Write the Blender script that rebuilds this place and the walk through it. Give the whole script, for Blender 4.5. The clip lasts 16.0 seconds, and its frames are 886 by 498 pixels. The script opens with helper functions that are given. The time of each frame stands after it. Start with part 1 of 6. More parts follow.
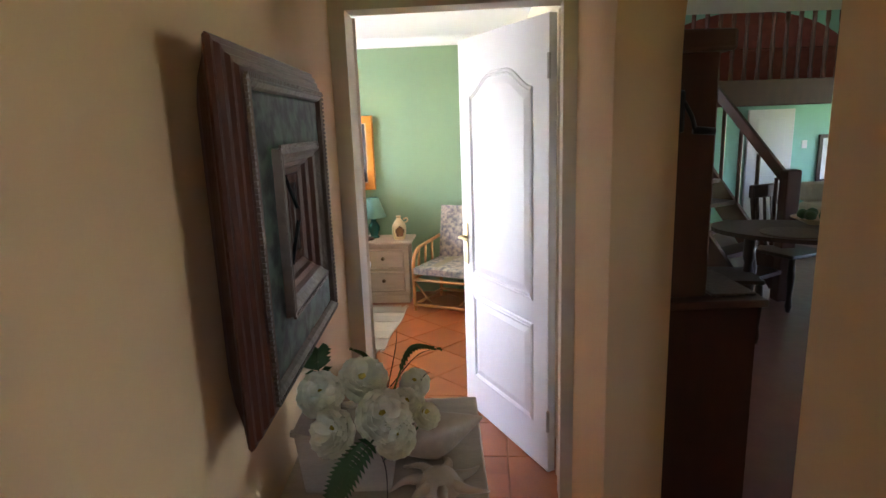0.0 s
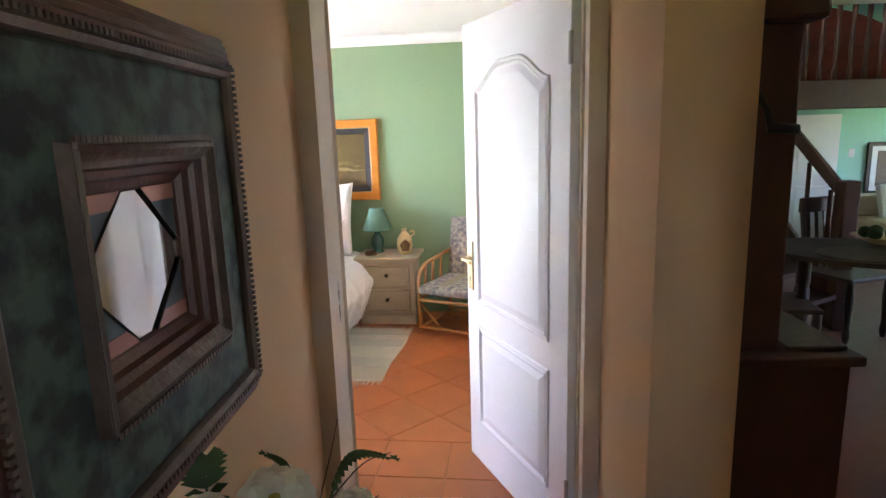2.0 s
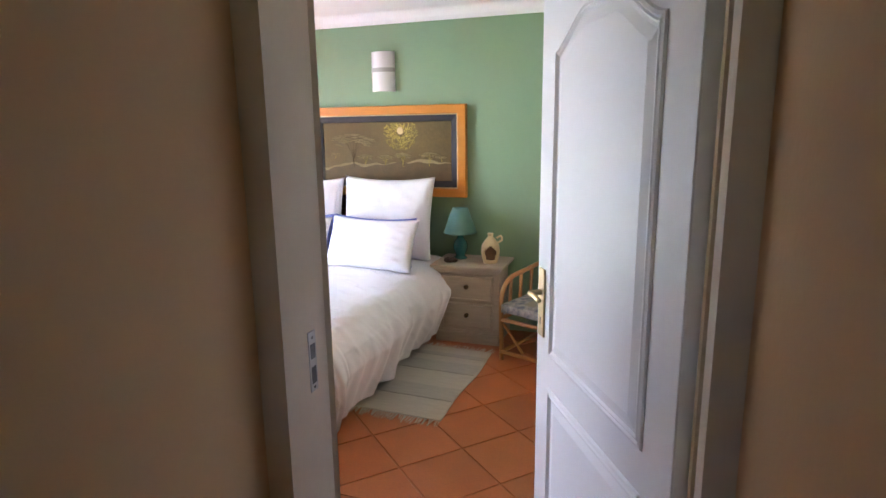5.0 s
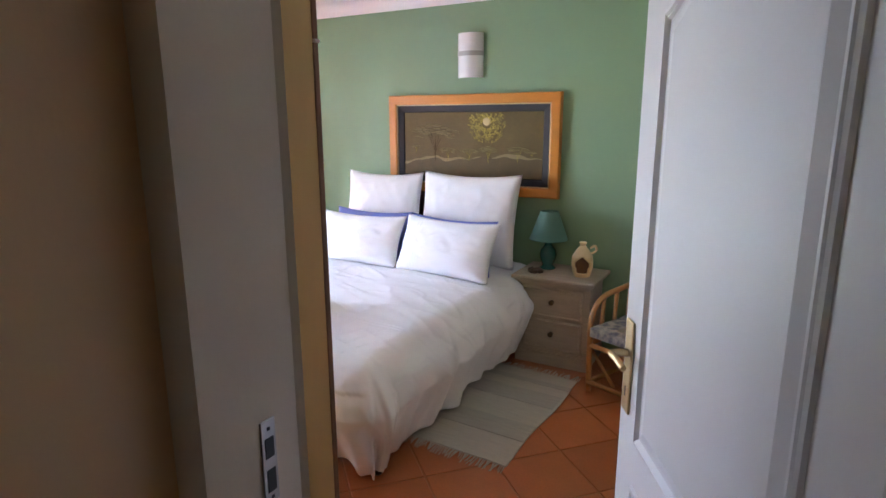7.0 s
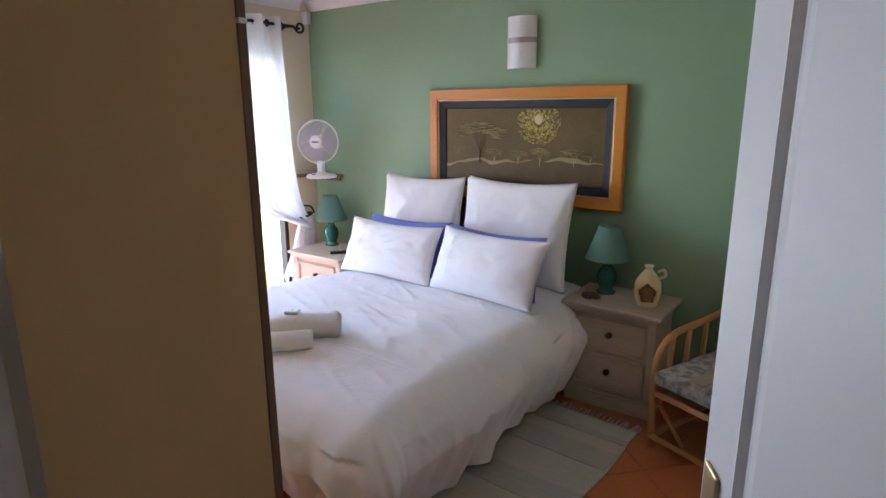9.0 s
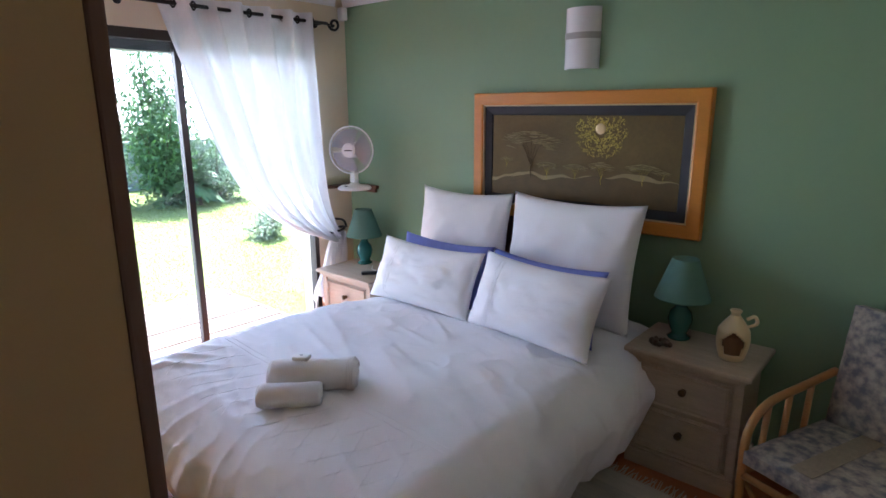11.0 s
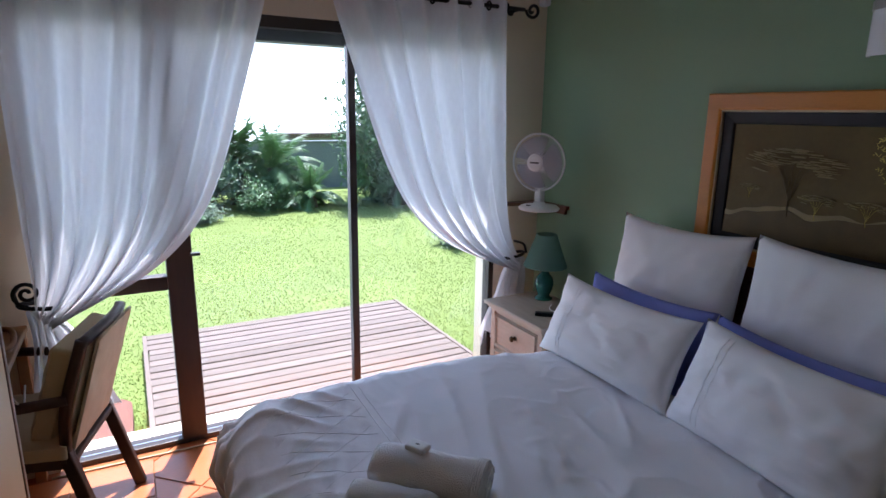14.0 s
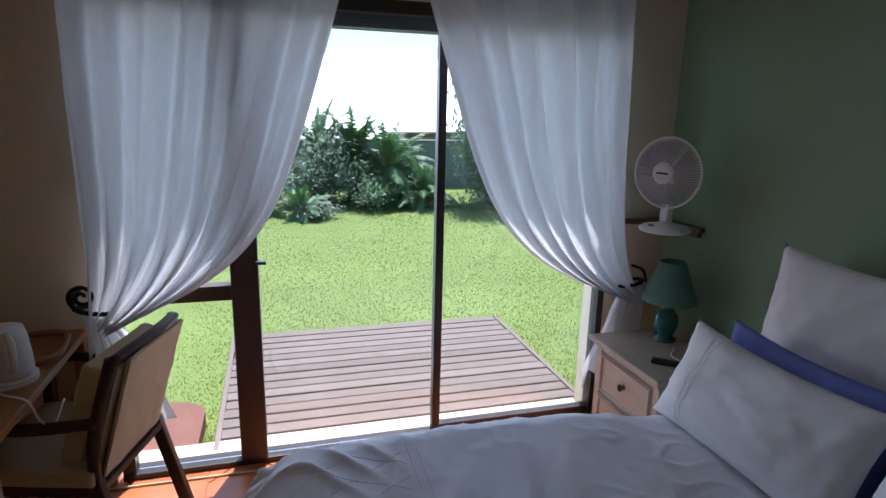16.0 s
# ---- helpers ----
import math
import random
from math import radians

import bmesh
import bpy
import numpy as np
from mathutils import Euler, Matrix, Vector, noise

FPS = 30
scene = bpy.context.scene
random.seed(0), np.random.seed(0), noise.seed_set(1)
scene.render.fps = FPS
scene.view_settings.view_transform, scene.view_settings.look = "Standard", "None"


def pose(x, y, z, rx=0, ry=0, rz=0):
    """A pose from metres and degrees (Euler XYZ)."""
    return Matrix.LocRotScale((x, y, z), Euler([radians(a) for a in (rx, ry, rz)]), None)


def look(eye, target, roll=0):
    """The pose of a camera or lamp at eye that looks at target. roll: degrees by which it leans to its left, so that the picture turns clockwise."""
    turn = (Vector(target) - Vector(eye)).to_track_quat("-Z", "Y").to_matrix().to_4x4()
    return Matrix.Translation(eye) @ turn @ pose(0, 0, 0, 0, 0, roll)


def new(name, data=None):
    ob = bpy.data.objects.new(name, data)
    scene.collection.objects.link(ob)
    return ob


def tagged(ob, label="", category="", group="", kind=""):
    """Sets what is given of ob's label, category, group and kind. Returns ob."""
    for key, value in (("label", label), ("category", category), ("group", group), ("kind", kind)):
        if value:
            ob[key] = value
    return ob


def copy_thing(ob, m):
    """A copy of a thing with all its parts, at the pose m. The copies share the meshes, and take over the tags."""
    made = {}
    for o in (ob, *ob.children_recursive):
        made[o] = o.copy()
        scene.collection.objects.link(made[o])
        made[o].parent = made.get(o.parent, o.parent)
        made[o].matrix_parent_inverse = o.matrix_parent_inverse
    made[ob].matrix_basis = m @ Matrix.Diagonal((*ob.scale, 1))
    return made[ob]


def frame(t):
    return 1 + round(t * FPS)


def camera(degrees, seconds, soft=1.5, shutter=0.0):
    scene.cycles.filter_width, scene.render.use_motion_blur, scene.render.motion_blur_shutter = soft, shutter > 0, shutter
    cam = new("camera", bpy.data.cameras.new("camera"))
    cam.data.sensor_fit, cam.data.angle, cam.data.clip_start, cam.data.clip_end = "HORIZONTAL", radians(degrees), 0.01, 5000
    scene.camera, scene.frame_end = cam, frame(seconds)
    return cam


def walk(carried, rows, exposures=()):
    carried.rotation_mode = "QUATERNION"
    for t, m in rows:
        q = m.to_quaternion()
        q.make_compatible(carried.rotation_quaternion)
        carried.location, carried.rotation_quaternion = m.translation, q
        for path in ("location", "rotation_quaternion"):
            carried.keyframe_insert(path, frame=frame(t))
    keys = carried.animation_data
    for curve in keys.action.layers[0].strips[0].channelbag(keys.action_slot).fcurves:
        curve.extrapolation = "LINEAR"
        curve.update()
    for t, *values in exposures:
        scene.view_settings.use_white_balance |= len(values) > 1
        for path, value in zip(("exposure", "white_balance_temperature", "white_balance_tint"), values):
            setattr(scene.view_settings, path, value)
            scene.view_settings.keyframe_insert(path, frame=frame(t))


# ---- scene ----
cam = camera(74.8, 16.0)
PATH = [
    (0, (0.642, 0.429, 1.607), (0.477, 2.379, 1.192), -2.0),
    (0.5, (0.675, 0.533, 1.604), (0.501, 2.483, 1.195), -2.0),
    (1, (0.676, 0.657, 1.587), (0.487, 2.607, 1.188), -2.0),
    (1.5, (0.682, 0.804, 1.582), (0.469, 2.753, 1.189), -1.8),
    (2, (0.698, 0.936, 1.572), (0.461, 2.884, 1.186), -1.8),
    (2.5, (0.729, 1.073, 1.57), (0.464, 3.019, 1.193), -1.8),
    (3, (0.767, 1.212, 1.563), (0.457, 3.153, 1.194), -1.6),
    (3.5, (0.782, 1.335, 1.543), (0.397, 3.262, 1.171), -1.5),
    (4, (0.785, 1.471, 1.528), (0.318, 3.38, 1.153), -1.2),
    (6.5, (0.806, 2.073, 1.544), (-0.071, 3.817, 1.11), -0.4),
    (7, (0.751, 2.214, 1.55), (-0.202, 3.917, 1.115), -0.2),
    (7.5, (0.697, 2.34, 1.598), (-0.319, 4.002, 1.14), -0.3),
    (8, (0.662, 2.461, 1.567), (-0.393, 4.1, 1.118), -0.2),
    (8.5, (0.639, 2.615, 1.569), (-0.456, 4.227, 1.118), -0.2),
    (9, (0.625, 2.733, 1.592), (-0.515, 4.309, 1.127), -0.3),
    (11.5, (0.318, 3.264, 1.641), (-1.025, 4.673, 1.182), -0.2),
    (12, (0.271, 3.372, 1.658), (-1.159, 4.694, 1.201), -0.2),
    (12.5, (0.21, 3.449, 1.665), (-1.304, 4.671, 1.202), 0.1),
    (13, (0.132, 3.559, 1.637), (-1.461, 4.68, 1.183), 0.4),
    (13.5, (0.017, 3.638, 1.634), (-1.638, 4.665, 1.179), 0.6),
    (14, (-0.077, 3.72, 1.629), (-1.789, 4.647, 1.173), 0.8),
    (14.5, (-0.17, 3.803, 1.63), (-1.927, 4.644, 1.174), 0.9),
    (15, (-0.26, 3.887, 1.636), (-2.055, 4.642, 1.179), 1.1),
    (15.5, (-0.355, 3.969, 1.631), (-2.189, 4.618, 1.17), 1.3),
    (16, (-0.447, 4.027, 1.616), (-2.314, 4.574, 1.154), 1.4),
]
EXPOSURES = [(0.0, 5.05, 6350, 22), (2.0, 5.0, 6300, 22), (3.5, 4.65, 6200, 22), (6.5, 3.8, 6000, 22), (7.5, 3.5, 5950, 22), (9.0, 3.2, 5850, 21), (11.5, 2.45, 5650, 20), (12.5, 2.0, 5600, 20), (14.0, 1.38, 5600, 20), (15.0, 1.08, 5600, 19), (16, 0.76, 5600, 17)]
walk(cam, [(t, look(eye, target, roll)) for t, eye, target, roll in PATH], EXPOSURES)
# ---- frames of the plan ----
# The passage lies a few degrees askew to the bedroom; bedroom and garden, and the dining room, are drawn in plans of their own.
WORLD = Matrix.Identity(4)
PASSAGE = Matrix.Translation((0.042, 2.8, 0)) @ Matrix.Rotation(radians(4.7), 4, 'Z') @ Matrix.Translation((0, -2.8, 0))
ROOM = Matrix.Translation((-0.116, -0.124, 0)) @ Matrix.Scale(0.959, 4)
DINING = PASSAGE @ Matrix.Translation((-0.034, -0.127, 0)) @ Matrix.Scale(1.024, 4)
plan = [WORLD]

# ---- world, sun and large lights ----
SUN_DIR = Vector((-0.93, 0.37, 0.0)).normalized()
SUN_ELEV = radians(70)
world = bpy.data.worlds.new("sky")
world.use_nodes = True
scene.world = world
wn = world.node_tree
sky = wn.nodes.new("ShaderNodeTexSky")
sky.sky_type = 'NISHITA'
sky.sun_disc = False
sky.sun_elevation = SUN_ELEV
sky.sun_rotation = math.atan2(SUN_DIR.x, SUN_DIR.y)
wn.nodes["Background"].inputs[1].default_value = 0.15
wn.links.new(sky.outputs[0], wn.nodes["Background"].inputs[0])

sun_data = bpy.data.lights.new("sun", 'SUN')
sun_data.energy, sun_data.angle, sun_data.color = 5.0, radians(0.5), (1.0, 0.95, 0.87)
sun = new("sun", sun_data)
to_sun = SUN_DIR * math.cos(SUN_ELEV) + Vector((0, 0, math.sin(SUN_ELEV)))
sun.matrix_world = look(to_sun * 20, (0, 0, 0))


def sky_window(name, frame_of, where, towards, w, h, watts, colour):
    """An area lamp in a window's opening, seen or added, in place of the sky's light."""
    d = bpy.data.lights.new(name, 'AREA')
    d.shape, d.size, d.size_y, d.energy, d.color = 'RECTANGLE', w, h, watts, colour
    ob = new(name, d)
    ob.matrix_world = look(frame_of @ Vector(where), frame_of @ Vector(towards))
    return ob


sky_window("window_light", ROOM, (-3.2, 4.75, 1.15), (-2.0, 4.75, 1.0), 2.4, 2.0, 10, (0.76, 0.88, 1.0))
# Added fill from an unseen east opening, to brighten the passage through the arch.
sky_window("dining_fill_light", DINING, (7.42, 3.6, 1.5), (0.5, 3.6, 1.4), 1.1, 1.2, 0.008, (1.0, 0.84, 0.66))
# Added fill for the passage walls; the opening behind the camera is made up.
sky_window("passage_fill_light", PASSAGE, (0.5, -1.66, 1.75), (0.5, 2.0, 1.45), 0.28, 0.46, 0.020, (1.0, 0.70, 0.45))
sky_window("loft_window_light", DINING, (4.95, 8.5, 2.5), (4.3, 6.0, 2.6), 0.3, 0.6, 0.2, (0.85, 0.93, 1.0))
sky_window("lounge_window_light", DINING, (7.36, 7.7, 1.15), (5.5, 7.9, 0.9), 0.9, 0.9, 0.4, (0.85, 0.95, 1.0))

# ---- materials ----


def mat(name, colour, rough=0.6, metal=0.0, var=0.12, scale=6.0, grain=0.0, gscale=120.0, bump=0.0, bscale=60.0,
        stretch=(1, 1, 1), spec=0.5, random_shade=0.0, sheen=0.0, coat=0.0, second=None, translucent=0.0, sharp=0.0):
    """A procedural surface: base colour with broad stains and fine grain, and fine relief."""
    m = bpy.data.materials.new(name)
    m.use_nodes = True
    n, k = m.node_tree.nodes, m.node_tree.links
    b = n["Principled BSDF"]
    b.inputs["Roughness"].default_value, b.inputs["Metallic"].default_value = rough, metal
    b.inputs["Specular IOR Level"].default_value = spec
    b.inputs["Sheen Weight"].default_value = sheen
    b.inputs["Coat Weight"].default_value = coat
    co = n.new("ShaderNodeTexCoord")
    mp = n.new("ShaderNodeMapping")
    mp.inputs["Scale"].default_value = stretch
    k.new(co.outputs["Object"], mp.inputs[0])

    def noise_at(s, detail=4.0):
        t = n.new("ShaderNodeTexNoise")
        t.inputs["Scale"].default_value, t.inputs["Detail"].default_value = s, detail
        k.new(mp.outputs[0], t.inputs["Vector"])
        return t.outputs["Fac"]

    def mix(a, f, c):
        x = n.new("ShaderNodeMix")
        x.data_type = 'RGBA'
        for i, v in ((6, a), (7, c)):
            if isinstance(v, (tuple, list)):
                x.inputs[i].default_value = (*v[:3], 1)
            else:
                k.new(v, x.inputs[i])
        if isinstance(f, float):
            x.inputs[0].default_value = f
        else:
            k.new(f, x.inputs[0])
        return x.outputs[2]

    dark = tuple(c * (1 - var) for c in colour)
    light = second or tuple(min(1, c * (1 + var)) for c in colour)
    patch = noise_at(scale)
    if sharp:
        sm = n.new("ShaderNodeMapRange")
        sm.inputs["From Min"].default_value, sm.inputs["From Max"].default_value = 0.5 - sharp, 0.5 + sharp
        k.new(patch, sm.inputs[0])
        patch = sm.outputs[0]
    col = mix(dark, patch, light)
    if grain:
        g = mix(tuple(c * (1 - grain) for c in (1, 1, 1)), noise_at(gscale, 6), (1, 1, 1))
        x = n.new("ShaderNodeMix")
        x.data_type, x.blend_type = 'RGBA', 'MULTIPLY'
        x.inputs[0].default_value = 1
        k.new(col, x.inputs[6])
        k.new(g, x.inputs[7])
        col = x.outputs[2]
    if random_shade:
        info = n.new("ShaderNodeObjectInfo")
        hsv = n.new("ShaderNodeHueSaturation")
        mr = n.new("ShaderNodeMapRange")
        mr.inputs["To Min"].default_value, mr.inputs["To Max"].default_value = 1 - random_shade, 1 + random_shade
        k.new(info.outputs["Random"], mr.inputs[0])
        k.new(mr.outputs[0], hsv.inputs["Value"])
        k.new(col, hsv.inputs["Color"])
        col = hsv.outputs[0]
    k.new(col, b.inputs["Base Color"])
    r = n.new("ShaderNodeMapRange")
    r.inputs["To Min"].default_value, r.inputs["To Max"].default_value = max(0.02, rough - 0.08), min(1, rough + 0.08)
    k.new(noise_at(scale * 2.3), r.inputs[0])
    k.new(r.outputs[0], b.inputs["Roughness"])
    if bump:
        bp = n.new("ShaderNodeBump")
        bp.inputs["Strength"].default_value, bp.inputs["Distance"].default_value = bump, 0.004
        k.new(noise_at(bscale, 5), bp.inputs["Height"])
        k.new(bp.outputs[0], b.inputs["Normal"])
    if translucent:
        tr = n.new("ShaderNodeBsdfTranslucent")
        ms = n.new("ShaderNodeMixShader")
        ms.inputs[0].default_value = translucent
        k.new(col, tr.inputs[0])
        k.new(b.outputs[0], ms.inputs[1])
        k.new(tr.outputs[0], ms.inputs[2])
        k.new(ms.outputs[0], n["Material Output"].inputs[0])
    return m


def glass(name, tint=(1, 1, 1), rough=0.0):
    m = bpy.data.materials.new(name)
    m.use_nodes = True
    n, k = m.node_tree.nodes, m.node_tree.links
    tr, gl, fr, ms = (n.new("ShaderNodeBsdf" + "Transparent"), n.new("ShaderNodeBsdfGlossy"), n.new("ShaderNodeFresnel"), n.new("ShaderNodeMixShader"))
    tr.inputs[0].default_value = (*tint, 1)
    gl.inputs["Roughness"].default_value = rough
    k.new(fr.outputs[0], ms.inputs[0])
    k.new(tr.outputs[0], ms.inputs[1])
    k.new(gl.outputs[0], ms.inputs[2])
    k.new(ms.outputs[0], n["Material Output"].inputs[0])
    return m


M_CREAM = mat("cream_plaster", (0.74, 0.51, 0.30), 0.75, var=0.07, scale=1.6, bump=0.25, bscale=45)
M_CREAM2 = mat("pale_cream_plaster", (0.70, 0.60, 0.44), 0.75, var=0.06, scale=1.6, bump=0.25, bscale=45)
M_GREEN = mat("sage_green_paint", (0.230, 0.350, 0.208), 0.6, var=0.06, scale=1.3, bump=0.15, bscale=60)
M_CEIL = mat("white_ceiling_paint", (0.80, 0.80, 0.80), 0.8, var=0.03, scale=2, bump=0.08)
M_WHITE = mat("white_gloss_paint", (0.80, 0.80, 0.82), 0.45, var=0.03, scale=3, bump=0.07, bscale=25, spec=0.35)
M_FRAMEPAINT = mat("aged_white_gloss_paint", (0.66, 0.56, 0.44), 0.45, var=0.08, scale=5, bump=0.15, bscale=40)
M_TERRA = mat("terracotta_tile", (0.50, 0.155, 0.05), 0.36, var=0.22, scale=5, grain=0.25, gscale=90, bump=0.12, bscale=30, random_shade=0.10)
M_DARKFLOOR = mat("dark_red_polished_floor", (0.17, 0.055, 0.035), 0.35, var=0.25, scale=5, grain=0.2, gscale=80, bump=0.1, bscale=30)
# Terracotta for the garden step, with the shadow on it put into the colour.
M_TERRA_SHADED = mat("shaded_terracotta_step", (0.21, 0.085, 0.055), 0.75, var=0.25, scale=6, grain=0.2, bump=0.2)
M_GROUT = mat("dark_grout", (0.40, 0.165, 0.075), 0.85, var=0.15, scale=30, bump=0.3)
M_CURTAIN = mat("white_voile", (0.83, 0.82, 0.83), 0.85, var=0.10, scale=7, grain=0.10, gscale=60, stretch=(1, 1, 0.4), bump=0.15, bscale=180, sheen=0.2, translucent=0.35)
M_LINEN = mat("white_cotton", (0.82, 0.81, 0.83), 0.85, var=0.02, scale=8, bump=0.2, bscale=35, sheen=0.15)
M_TOWEL = mat("white_terry", (0.80, 0.78, 0.77), 0.95, var=0.05, scale=30, grain=0.15, gscale=300, bump=0.8, bscale=260, sheen=0.3)
M_BLUE = mat("periwinkle_cotton", (0.19, 0.23, 0.62), 0.85, var=0.05, scale=8, bump=0.2, bscale=35)
M_DARKWOOD = mat("dark_stained_timber", (0.055, 0.026, 0.016), 0.45, var=0.35, scale=7, grain=0.35, stretch=(6, 6, 0.8), bump=0.2, bscale=40)
M_BRONZE = mat("dark_bronze_frame", (0.045, 0.034, 0.028), 0.4, metal=0.3, var=0.2, scale=6, bump=0.06)
M_LIMED = mat("limed_oak", (0.54, 0.44, 0.33), 0.55, var=0.18, scale=6, grain=0.35, gscale=60, stretch=(1, 6, 8), bump=0.25, bscale=50)
M_RATTAN = mat("honey_rattan", (0.50, 0.24, 0.075), 0.4, var=0.25, scale=12, grain=0.2, bump=0.15, coat=0.2)
M_TEAL = mat("teal_glazed_ceramic", (0.02, 0.13, 0.105), 0.22, var=0.25, scale=9, bump=0.1, bscale=30, coat=0.5)
M_SHADE = mat("sage_fabric_shade", (0.15, 0.30, 0.235), 0.8, var=0.06, scale=15, grain=0.15, gscale=260, bump=0.2, bscale=200, translucent=0.2)
M_BRASS = mat("worn_brass", (0.56, 0.44, 0.24), 0.36, metal=1.0, var=0.2, scale=20, bump=0.1)
M_KNOB = mat("dark_bronze_knob", (0.10, 0.065, 0.03), 0.4, metal=0.8, var=0.25, scale=20)
M_STEEL = mat("brushed_steel", (0.45, 0.44, 0.43), 0.35, metal=1.0, var=0.15, scale=20)
M_IRON = mat("black_wrought_iron", (0.012, 0.011, 0.012), 0.5, metal=0.4, var=0.3, scale=20, bump=0.2)
M_ORANGE = mat("orange_stained_frame", (0.62, 0.235, 0.022), 0.42, var=0.14, scale=4, grain=0.2, gscale=40, stretch=(1, 4, 6), bump=0.12, coat=0.15)
M_BLACK = mat("black_mount", (0.014, 0.013, 0.016), 0.6, var=0.2)
M_GOLDLINE = mat("gilt_fillet", (0.55, 0.42, 0.24), 0.4, metal=0.7, var=0.15)
M_RELIEF = mat("bronze_relief_ground", (0.135, 0.090, 0.022), 0.62, metal=0.25, var=0.45, scale=5, grain=0.35, gscale=50, bump=0.4, bscale=40)
M_RELIEF_L = mat("pale_relief_hills", (0.29, 0.225, 0.105), 0.55, metal=0.2, var=0.3, scale=10, bump=0.4)
M_RELIEF_D = mat("dark_relief_wood", (0.10, 0.065, 0.022), 0.5, metal=0.35, var=0.35, scale=15, bump=0.4)
M_RELIEF_G = mat("gold_relief", (0.55, 0.42, 0.08), 0.4, metal=0.5, var=0.3, scale=30, bump=0.3)
M_DECK = mat("weathered_deck_board", (0.22, 0.17, 0.135), 0.7, var=0.25, scale=7, grain=0.3, gscale=60, stretch=(6, 0.7, 6), bump=0.3, bscale=50, random_shade=0.14)
M_LAWN = mat("lawn", (0.215, 0.29, 0.065), 0.9, var=0.3, scale=1.3, grain=0.3, gscale=140, bump=0.25, bscale=120)
M_BLADE = mat("grass_blade", (0.24, 0.32, 0.08), 0.6, var=0.25, scale=3, translucent=0.3)
M_LEAF = mat("palm_leaf", (0.095, 0.20, 0.075), 0.5, var=0.35, scale=3, translucent=0.2)
M_LEAF2 = mat("grey_green_leaf", (0.19, 0.27, 0.17), 0.55, var=0.35, scale=3, translucent=0.2)
M_TRUNK = mat("palm_trunk", (0.085, 0.062, 0.045), 0.85, var=0.3, scale=14, bump=0.6)
M_GWALL = mat("garden_wall_render", (0.17, 0.20, 0.20), 0.85, var=0.12, scale=1.5, bump=0.3)
M_RUG = mat("natural_rag_rug", (0.66, 0.61, 0.52), 0.95, var=0.14, scale=9, grain=0.35, gscale=110, stretch=(1, 7, 1), bump=0.7, bscale=130)
M_RUG2 = mat("grey_rag_band", (0.57, 0.54, 0.47), 0.95, var=0.16, scale=9, grain=0.35, gscale=110, stretch=(1, 7, 1), bump=0.7, bscale=130)
M_CERAMIC = mat("cream_stoneware", (0.70, 0.55, 0.30), 0.4, var=0.1, scale=12, coat=0.3, bump=0.1)
M_CERIN = mat("brown_glaze", (0.17, 0.08, 0.03), 0.4, var=0.3, scale=20)
M_GREENFRAME = mat("mottled_dark_green_frame", (0.004, 0.013, 0.010), 0.6, var=0.5, scale=24, bump=0.5, bscale=30, second=(0.040, 0.075, 0.055), sharp=0.10)
M_MAHOG = mat("worn_mahogany_moulding", (0.10, 0.028, 0.015), 0.42, var=0.4, scale=10, grain=0.3, bump=0.25, bscale=60, stretch=(4, 4, 1))
M_SILVERED = mat("silvered_antique_moulding", (0.105, 0.075, 0.058), 0.42, metal=0.5, var=0.45, scale=22, bump=0.6, bscale=60)
M_MIRROR = mat("mirror", (0.9, 0.9, 0.9), 0.03, metal=1.0, var=0.0)
M_PLASTICW = mat("white_plastic", (0.78, 0.78, 0.77), 0.4, var=0.03, scale=6)
M_PLASTICG = mat("smoky_fan_blade", (0.30, 0.30, 0.34), 0.4, var=0.05, scale=6)
M_OPAL = mat("opal_glass", (0.82, 0.82, 0.82), 0.25, var=0.02, scale=6, coat=0.3, translucent=0.15)
M_PETAL = mat("cream_petals", (0.88, 0.84, 0.65), 0.8, var=0.12, scale=40, translucent=0.25)
M_FERN = mat("artificial_fern", (0.05, 0.105, 0.03), 0.6, var=0.35, scale=30, translucent=0.15)
M_SHELL = mat("sea_shell", (0.55, 0.42, 0.30), 0.45, var=0.25, scale=30, bump=0.5)
M_UPHOL = mat("cream_upholstery", (0.62, 0.52, 0.34), 0.85, var=0.10, scale=10, grain=0.15, gscale=200, bump=0.3, bscale=160)
M_FLORAL = mat("faded_floral_tapestry", (0.21, 0.205, 0.225), 0.9, var=0.2, scale=26, sharp=0.14, grain=0.3, gscale=60, second=(0.50, 0.43, 0.33), bump=0.4, bscale=160)
M_FLORAL2 = mat("striped_tapestry_band", (0.36, 0.30, 0.20), 0.9, var=0.2, scale=30, grain=0.3, gscale=80, bump=0.4, bscale=160)
M_WARDROBE = mat("cream_laminate", (0.44, 0.272, 0.102), 0.5, var=0.03, scale=2, bump=0.05)
M_EDGE = mat("brown_edge_strip", (0.14, 0.06, 0.028), 0.5, var=0.2, scale=8, stretch=(4, 4, 0.6), bump=0.15)
M_TRAY = mat("warm_wood", (0.36, 0.17, 0.065), 0.45, var=0.2, scale=6, grain=0.25, stretch=(5, 1, 5), bump=0.15)
M_PINE = mat("red_brown_pine", (0.085, 0.028, 0.015), 0.45, var=0.3, scale=5, grain=0.3, stretch=(3, 3, 0.8), bump=0.15)
M_MINT = mat("mint_paint", (0.30, 0.62, 0.52), 0.6, var=0.05, scale=1.4)
M_REDFAB = mat("russet_fabric", (0.16, 0.035, 0.022), 0.9, var=0.4, scale=12, bump=0.3)
M_CARVED = mat("patterned_bead_fabric", (0.30, 0.20, 0.12), 0.5, var=0.5, scale=60, second=(0.05, 0.02, 0.015))
M_BLACKPL = mat("black_plastic", (0.012, 0.012, 0.014), 0.35, var=0.1)
